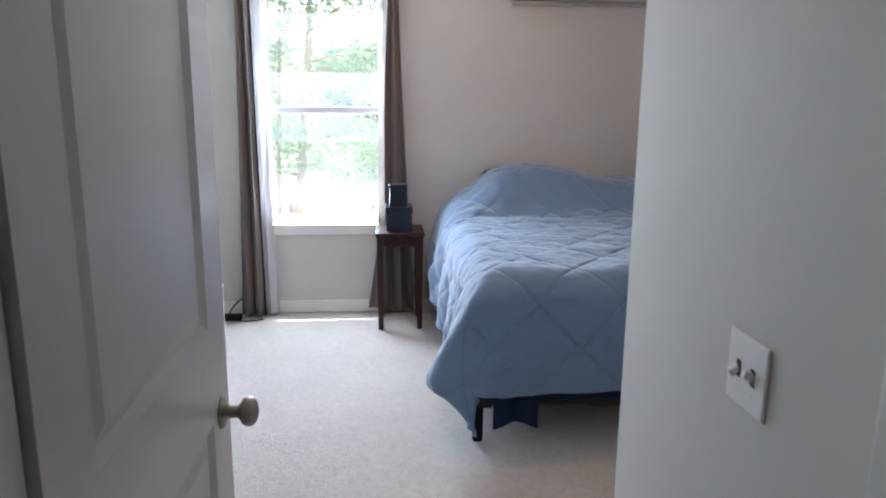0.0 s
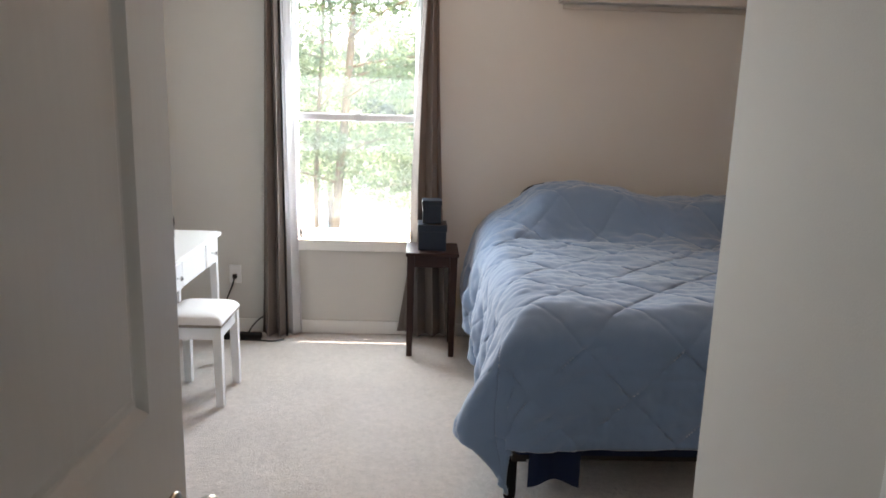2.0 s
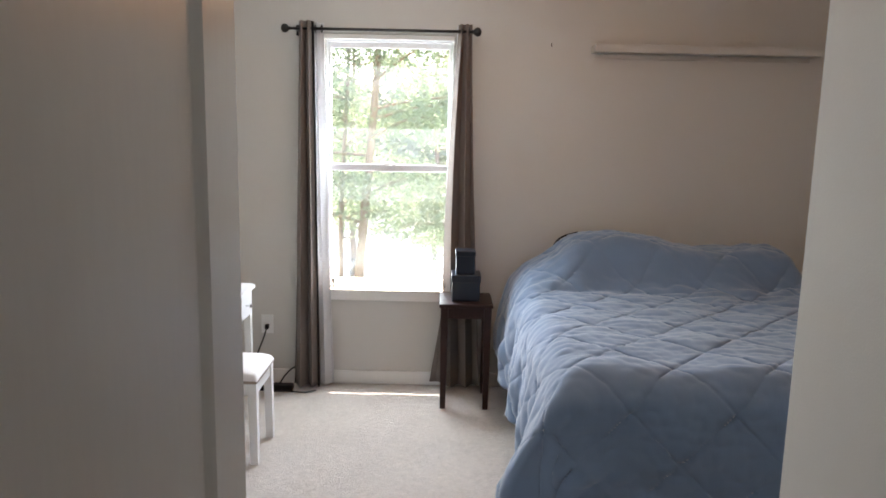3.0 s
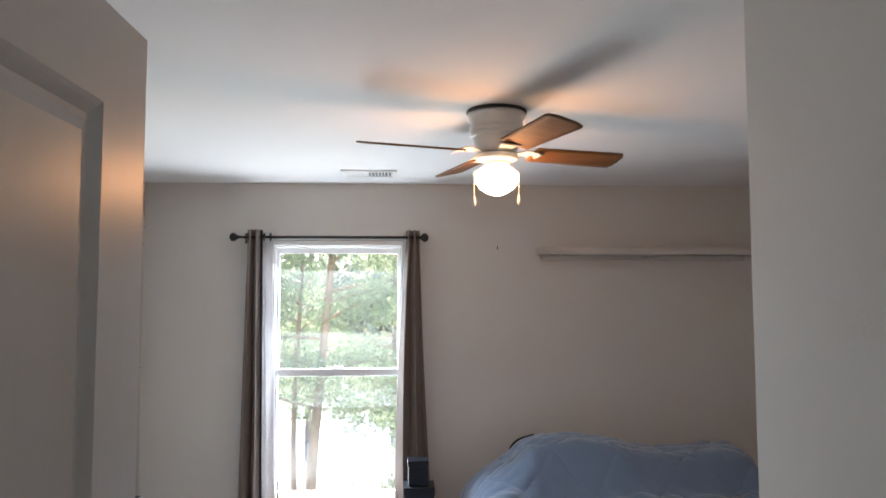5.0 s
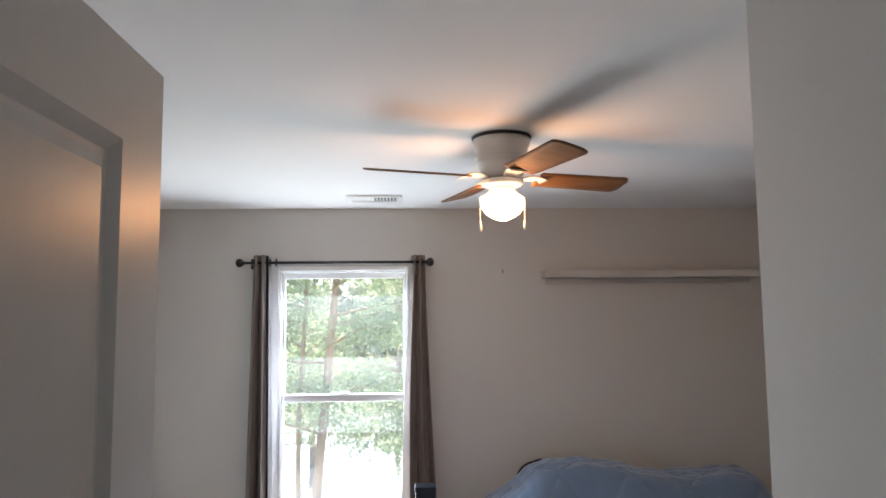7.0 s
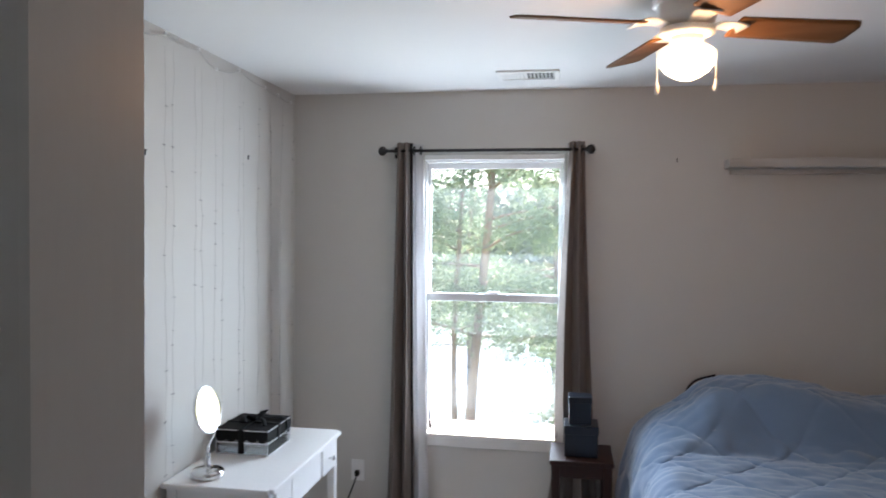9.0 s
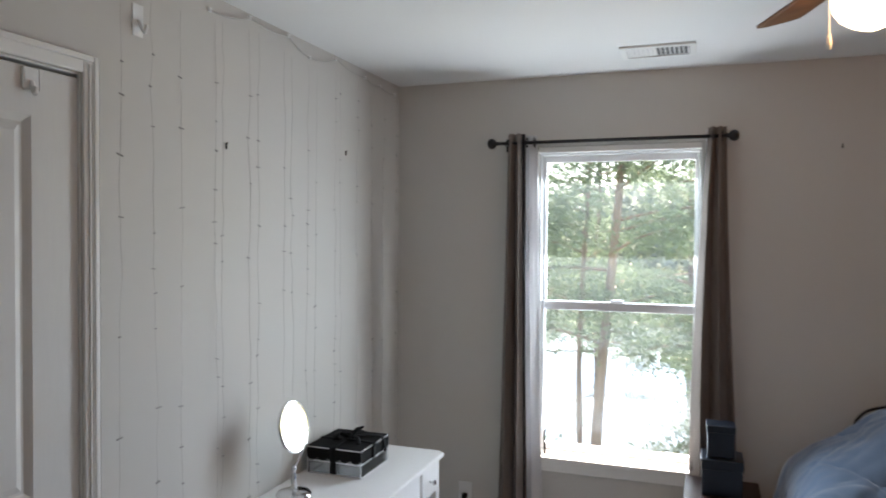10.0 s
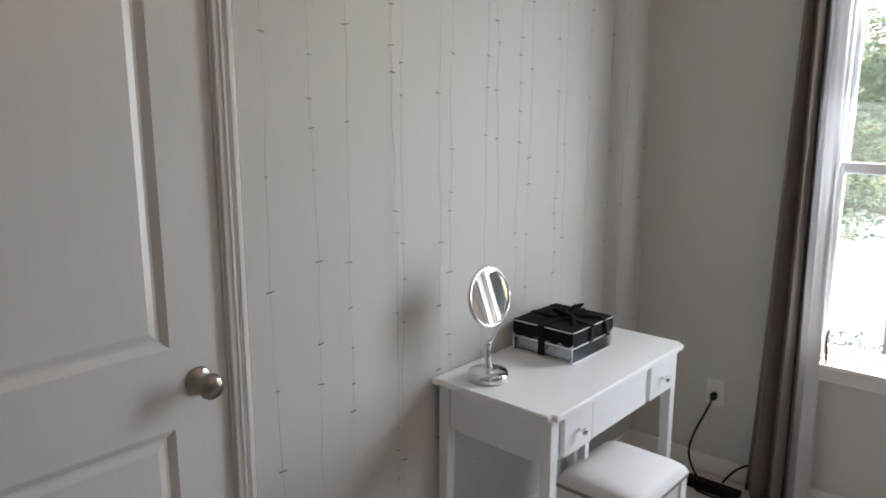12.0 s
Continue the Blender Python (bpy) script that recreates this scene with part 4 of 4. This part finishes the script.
for i in range(14):
    x = lerp(-0.508, -0.277, i / 13)
    bm = blocks((-0.0012, 0.0012, 4.556, 4.704, -0.012 if i < 7 else -0.009, 0.004 if i < 7 else 0.0))
    bmesh.ops.rotate(bm, verts=bm.verts, cent=(0, 0, 0), matrix=Matrix.Rotation(radians(78 if i < 7 else -35), 3, "Y"))
    bmesh.ops.translate(bm, verts=bm.verts, vec=(x, 0, H - 0.004))
    part("slat", bm, TRIM, vent)


# ---- small wall things ----
def nail(x, y, z, d, label):
    n = thing("nail", (x, y, z), label, "nail")
    d = Vector(d)
    part("shank", tube([Vector((x, y, z)), Vector((x, y, z)) + d * 0.010 + Vector((0, 0, 0.002))], 0.0020, 6), NAIL, n)
    part("hook", tube([Vector((x, y, z)) + d * 0.004, Vector((x, y, z - 0.018)) + d * 0.004], 0.003, 6), NAIL, n)
    return n


nail(0.345, NY, 2.072, (0, -1, 0), "small picture nail in the wall")
nail(WX, 3.538, 1.976, (1, 0, 0), "small picture nail in the wall")
nail(WX, 4.394, 2.042, (1, 0, 0), "small picture nail in the wall")
nail(WX + 0.6, NY, 2.02, (0, -1, 0), "tiny nail in the wall")

SWY, SWZ = 1.302, 1.042
sw = thing("light_switch", (CX, SWY, SWZ), "white double toggle light switch plate", "light switch")
part("plate", blocks((CX - 0.006, CX, SWY - 0.06, SWY + 0.06, SWZ - 0.06, SWZ + 0.06), bevel=0.0025), PLATE, sw)
for y, up in ((SWY - 0.023, 1), (SWY + 0.023, -1)):
    part("slot", blocks((CX - 0.0068, CX - 0.0055, y - 0.006, y + 0.006, SWZ - 0.014, SWZ + 0.014)), NAIL, sw)
    bm = blocks((-0.018, 0.0, -0.005, 0.005, -0.006, 0.006), bevel=0.0015)
    bmesh.ops.rotate(bm, verts=bm.verts, cent=(0, 0, 0), matrix=Matrix.Rotation(radians(28 * up), 3, "Y"))
    bmesh.ops.translate(bm, verts=bm.verts, vec=(CX - 0.006, y, SWZ))
    part("toggle", bm, PLATE, sw)
    for z in (SWZ - 0.03, SWZ + 0.03):
        part("screw", lathe([(0.0032, 0), (0.003, 0.001), (0.001, 0.0014)], (CX - 0.0074, y, z), 10, "X"), PLATE, sw)

ol = thing("outlet", (-1.325, NY, 0.37), "white wall outlet with a black plug", "outlet")
part("plate", blocks((-1.362, -1.288, NY - 0.006, NY, 0.312, 0.428), bevel=0.002), PLATE, ol)
cord = thing("power_cord", (-1.3, 4.93, 0), "black power cord and strip on the carpet", "cord")
part("plug", blocks((-1.335, -1.312, NY - 0.038, NY - 0.0065, 0.345, 0.372), bevel=0.004), BLACK, cord)
part("cable", tube(smooth_path([(-1.323, 4.965, 0.35), (-1.335, 4.94, 0.30), (-1.37, 4.92, 0.2), (-1.38, 4.90, 0.11), (-1.33, 4.88, 0.03), (-1.27, 4.86, 0.012), (-1.22, 4.84, 0.012)]), 0.0045, 6), BLACK, cord, "", True)
part("cable", tube(smooth_path([(-1.24, 4.93, 0.012), (-1.21, 4.95, 0.06), (-1.17, 4.955, 0.10), (-1.13, 4.96, 0.12)]), 0.0045, 6), BLACK, cord, "", True)
part("cable", tube(smooth_path([(-1.30, 4.80, 0.012), (-1.22, 4.78, 0.02), (-1.14, 4.80, 0.012), (-1.06, 4.79, 0.012), (-1.0, 4.83, 0.012)]), 0.0045, 6), BLACK, cord, "", True)
part("power_strip", blocks((-1.36, -1.14, 4.82, 4.875, 0.003, 0.04), bevel=0.006), BLACK, cord)

wh = thing("wall_hook", (WX, 3.14, 2.27), "white adhesive wall hook", "hook")
part("backplate", blocks((WX, WX + 0.004, 3.12, 3.16, 2.225, 2.315), bevel=0.002), PLATE, wh)
part("hook", tube(smooth_path([(WX + 0.004, 3.14, 2.27), (WX + 0.018, 3.14, 2.245), (WX + 0.028, 3.14, 2.235), (WX + 0.034, 3.14, 2.255)]), 0.005, 8), PLATE, wh, "", True)
dh = thing("door_hook", (WX, 2.80, 2.04), "white adhesive hook at the top of the closet door", "hook")
part("plate", blocks((WX - 0.005, WX + 0.001, 2.778, 2.823, 2.012, 2.068), bevel=0.006), PLATE, dh)
part("hook", tube(smooth_path([(WX + 0.001, 2.80, 2.035), (WX + 0.008, 2.80, 2.015), (WX + 0.012, 2.80, 2.006), (WX + 0.015, 2.80, 2.022)]), 0.006, 8), PLATE, dh, "", True)

# string lights over the west wall
sl = thing("string_lights", (WX, 4.0, 2.4), "curtain of unlit fairy lights on thin wire", "string lights")
rnd = random.Random(5)
bm = blocks((-0.001, 0.003, -0.010, 0.010, -0.0014, 0.0014))
BULB = bpy.data.meshes.new("bulb")
bm.to_mesh(BULB)
bm.free()
BULB.materials.append(BULB_GREY)
KNOTS = ((3.452, 2.387), (3.668, 2.422), (3.92, 2.424), (4.075, 2.378), (4.293, 2.422), (4.585, 2.40), (4.75, 2.392), (4.93, 2.385))
tops = []
for (y0, z0), (y1, z1) in zip(KNOTS, KNOTS[1:]):
    for s in range(6):
        t = s / 6
        tops.append((WX + 0.008, lerp(y0, y1, t), lerp(z0, z1, t) - 0.012 * math.sin(math.pi * t)))
tops.append((WX + 0.008, *KNOTS[-1]))
part("top_wire", tube(tops, 0.0024, 6), WIRE, sl, "", True)
for y, z in KNOTS:
    part("clip", blocks((WX, WX + 0.010, y - 0.007, y + 0.007, z - 0.004, z + 0.010), bevel=0.002), PLATE, sl, "clear adhesive clip")
for y in (3.06, 3.18, 3.30, 3.47, 3.50, 3.66, 3.70, 3.87, 3.92, 4.06, 4.11, 4.28, 4.32, 4.50, 4.64, 4.79, 4.92):
    z = min(2.40, 2.36 + 0.02 * math.sin(y * 9))
    pts, zz, yy = [], z, y
    low = rnd.uniform(0.2, 0.55)
    off = rnd.uniform(0.008, 0.02)
    while zz > low:
        pts.append((WX + off + rnd.uniform(-0.004, 0.004), yy + rnd.uniform(-0.004, 0.004), zz))
        zz -= rnd.uniform(0.05, 0.13)
        yy += rnd.uniform(-0.004, 0.004)
    part("strand", tube(pts, 0.0005, 4), WIRE, sl)
    for k in range(1, len(pts) - 1):
        if rnd.random() < 0.42:
            ob = new("bulb", BULB)
            ob.location = Vector(pts[k]) - Vector(sl.location)
            ob.rotation_euler = (rnd.uniform(-0.3, 0.3), 0, 0)
            ob.scale = (1, rnd.uniform(0.4, 1.1), 1)
            ob.parent = sl


# ---- outside ----
structure("ground", blocks((-600, 600, -600, 1500, -3.6, -3.2)), GRASS, "sunlit lawn")
structure("water", blocks((-200, 200, 16, 95, -3.3, -3.15)), LAKE, "bright lake behind the trees")


def tree(base, height, lean, r0, seed, crown_from, spread, leaves, label):
    """A pine: tapered trunk, limbs, and a loose crown of small leaf tufts."""
    rnd = random.Random(seed)
    t = thing("pine_tree", base, label, "tree", "trees outside the window")
    bx, by, bz = base
    pts, rad = [], []
    for i in range(15):
        f = i / 14
        pts.append((bx + lean * f * height + 0.05 * math.sin(f * 9 + seed), by + 0.05 * math.cos(f * 7 + seed), bz - 0.1 + f * height))
        rad.append(r0 * (1 - 0.8 * f))
    part("trunk", tube(pts, r0, 9, rad), BARK, t, "", True)
    tips = []
    n = 26
    for k in range(n):
        f = lerp(crown_from, 0.98, (k + rnd.random()) / n)
        a = rnd.uniform(0, 2 * math.pi)
        s = Vector(pts[min(14, int(f * 14))])
        s.z = bz + f * height
        ln = spread * rnd.uniform(0.5, 1.0) * (1.15 - 0.7 * f)
        d = Vector((math.cos(a), math.sin(a), rnd.uniform(-0.1, 0.45)))
        path = smooth_path([s, s + d * ln * 0.4 + Vector((0, 0, 0.05)), s + d * ln * 0.75 + Vector((0, 0, -0.02)), s + d * ln + Vector((0, 0, -0.1 * ln))], 3)
        part("limb", tube(path, 0.02, 5, [lerp(0.035, 0.008, i / (len(path) - 1)) * r0 / 0.12 for i in range(len(path))]), BARK, t, "", True)
        tips += [p for p in path[3:]]
    verts, faces = [], []
    for k in range(int(leaves * 1.6)):
        c = Vector(rnd.choice(tips)) + Vector((rnd.gauss(0, 0.24), rnd.gauss(0, 0.24), rnd.gauss(0, 0.17)))
        for q in range(3):
            d = Vector((rnd.gauss(0, 1), rnd.gauss(0, 1), rnd.gauss(0, 0.8))).normalized()
            s = d.cross(Vector((rnd.gauss(0, 1), rnd.gauss(0, 1), rnd.gauss(0, 1)))).normalized()
            ln, wd = rnd.uniform(0.04, 0.10), rnd.uniform(0.008, 0.024)
            i = len(verts)
            verts += [c - s * wd * 0.3, c + d * ln * 0.5 - s * wd, c + d * ln, c + d * ln * 0.5 + s * wd]
            faces.append((i, i + 1, i + 2, i + 3))
    me = bpy.data.meshes.new("crown")
    me.from_pydata([v - Vector(base) for v in verts], [], faces)
    me.materials.append(LEAF)
    cr_ob = new("crown", me)
    cr_ob.parent = t
    return t

tree((-1.78, 13.0, -3.2), 11.5, 0.055, 0.10, 3, 0.27, 2.6, 6500, "tall pine with a loose green crown")
tree((-2.02, 13.2, -3.2), 9.5, 0.01, 0.06, 8, 0.33, 1.8, 4200, "slender young pine beside a taller one")
tree((0.75, 15.0, -3.2), 12.0, 0.0, 0.13, 12, 0.13, 3.0, 9000, "leafy tree by the lake")
tree((-4.6, 15.5, -3.2), 12.0, 0.0, 0.13, 21, 0.13, 3.0, 9000, "leafy tree by the lake")
tree((-3.6, 27.0, -3.2), 10.0, 0.0, 0.13, 33, 0.06, 4.0, 9000, "leafy tree farther along the shore")
tree((-0.6, 30.0, -3.2), 10.0, 0.0, 0.13, 37, 0.06, 4.0, 9000, "leafy tree farther along the shore")
tree((-2.6, 12.2, -3.2), 1.6, 0.0, 0.03, 41, 0.1, 0.8, 1000, "low green shrub under the pines")
tree((0.55, 12.8, -3.2), 3.6, 0.0, 0.04, 47, 0.2, 1.0, 2000, "young leafy tree by the water")


def far_woods(seed):
    """The wooded far shore: leaf clumps heaped to an uneven treeline."""
    rnd = random.Random(seed)
    verts, faces = [], []
    for k in range(26000):
        x, y = rnd.uniform(-75, 55), rnd.uniform(96, 122)
        top = 11.0 + 4.0 * noise.noise(Vector((x * 0.09, y * 0.05, 2.0))) + 3.0 * noise.noise(Vector((x * 0.33, y * 0.2, 7.0)))
        c = Vector((x, y, -3.1 + top * rnd.random() ** 0.8))
        d = Vector((rnd.gauss(0, 1), rnd.gauss(0, 1), rnd.gauss(0, 0.7))).normalized()
        e = d.cross(Vector((rnd.gauss(0, 1), rnd.gauss(0, 1), rnd.gauss(0, 1)))).normalized()
        ln, wd = rnd.uniform(0.4, 1.1), rnd.uniform(0.25, 0.6)
        i = len(verts)
        verts += [c - d * ln, c - e * wd, c + d * ln, c + e * wd]
        faces.append((i, i + 1, i + 2, i + 3))
    me = bpy.data.meshes.new("far_woods")
    me.from_pydata(verts, [], faces)
    me.materials.append(HAZED_LEAF)
    return tagged(new("far_woods", me), "green woods along the far lake shore, haze put into their colour", "woods", "", "stuff")


far_woods(61)
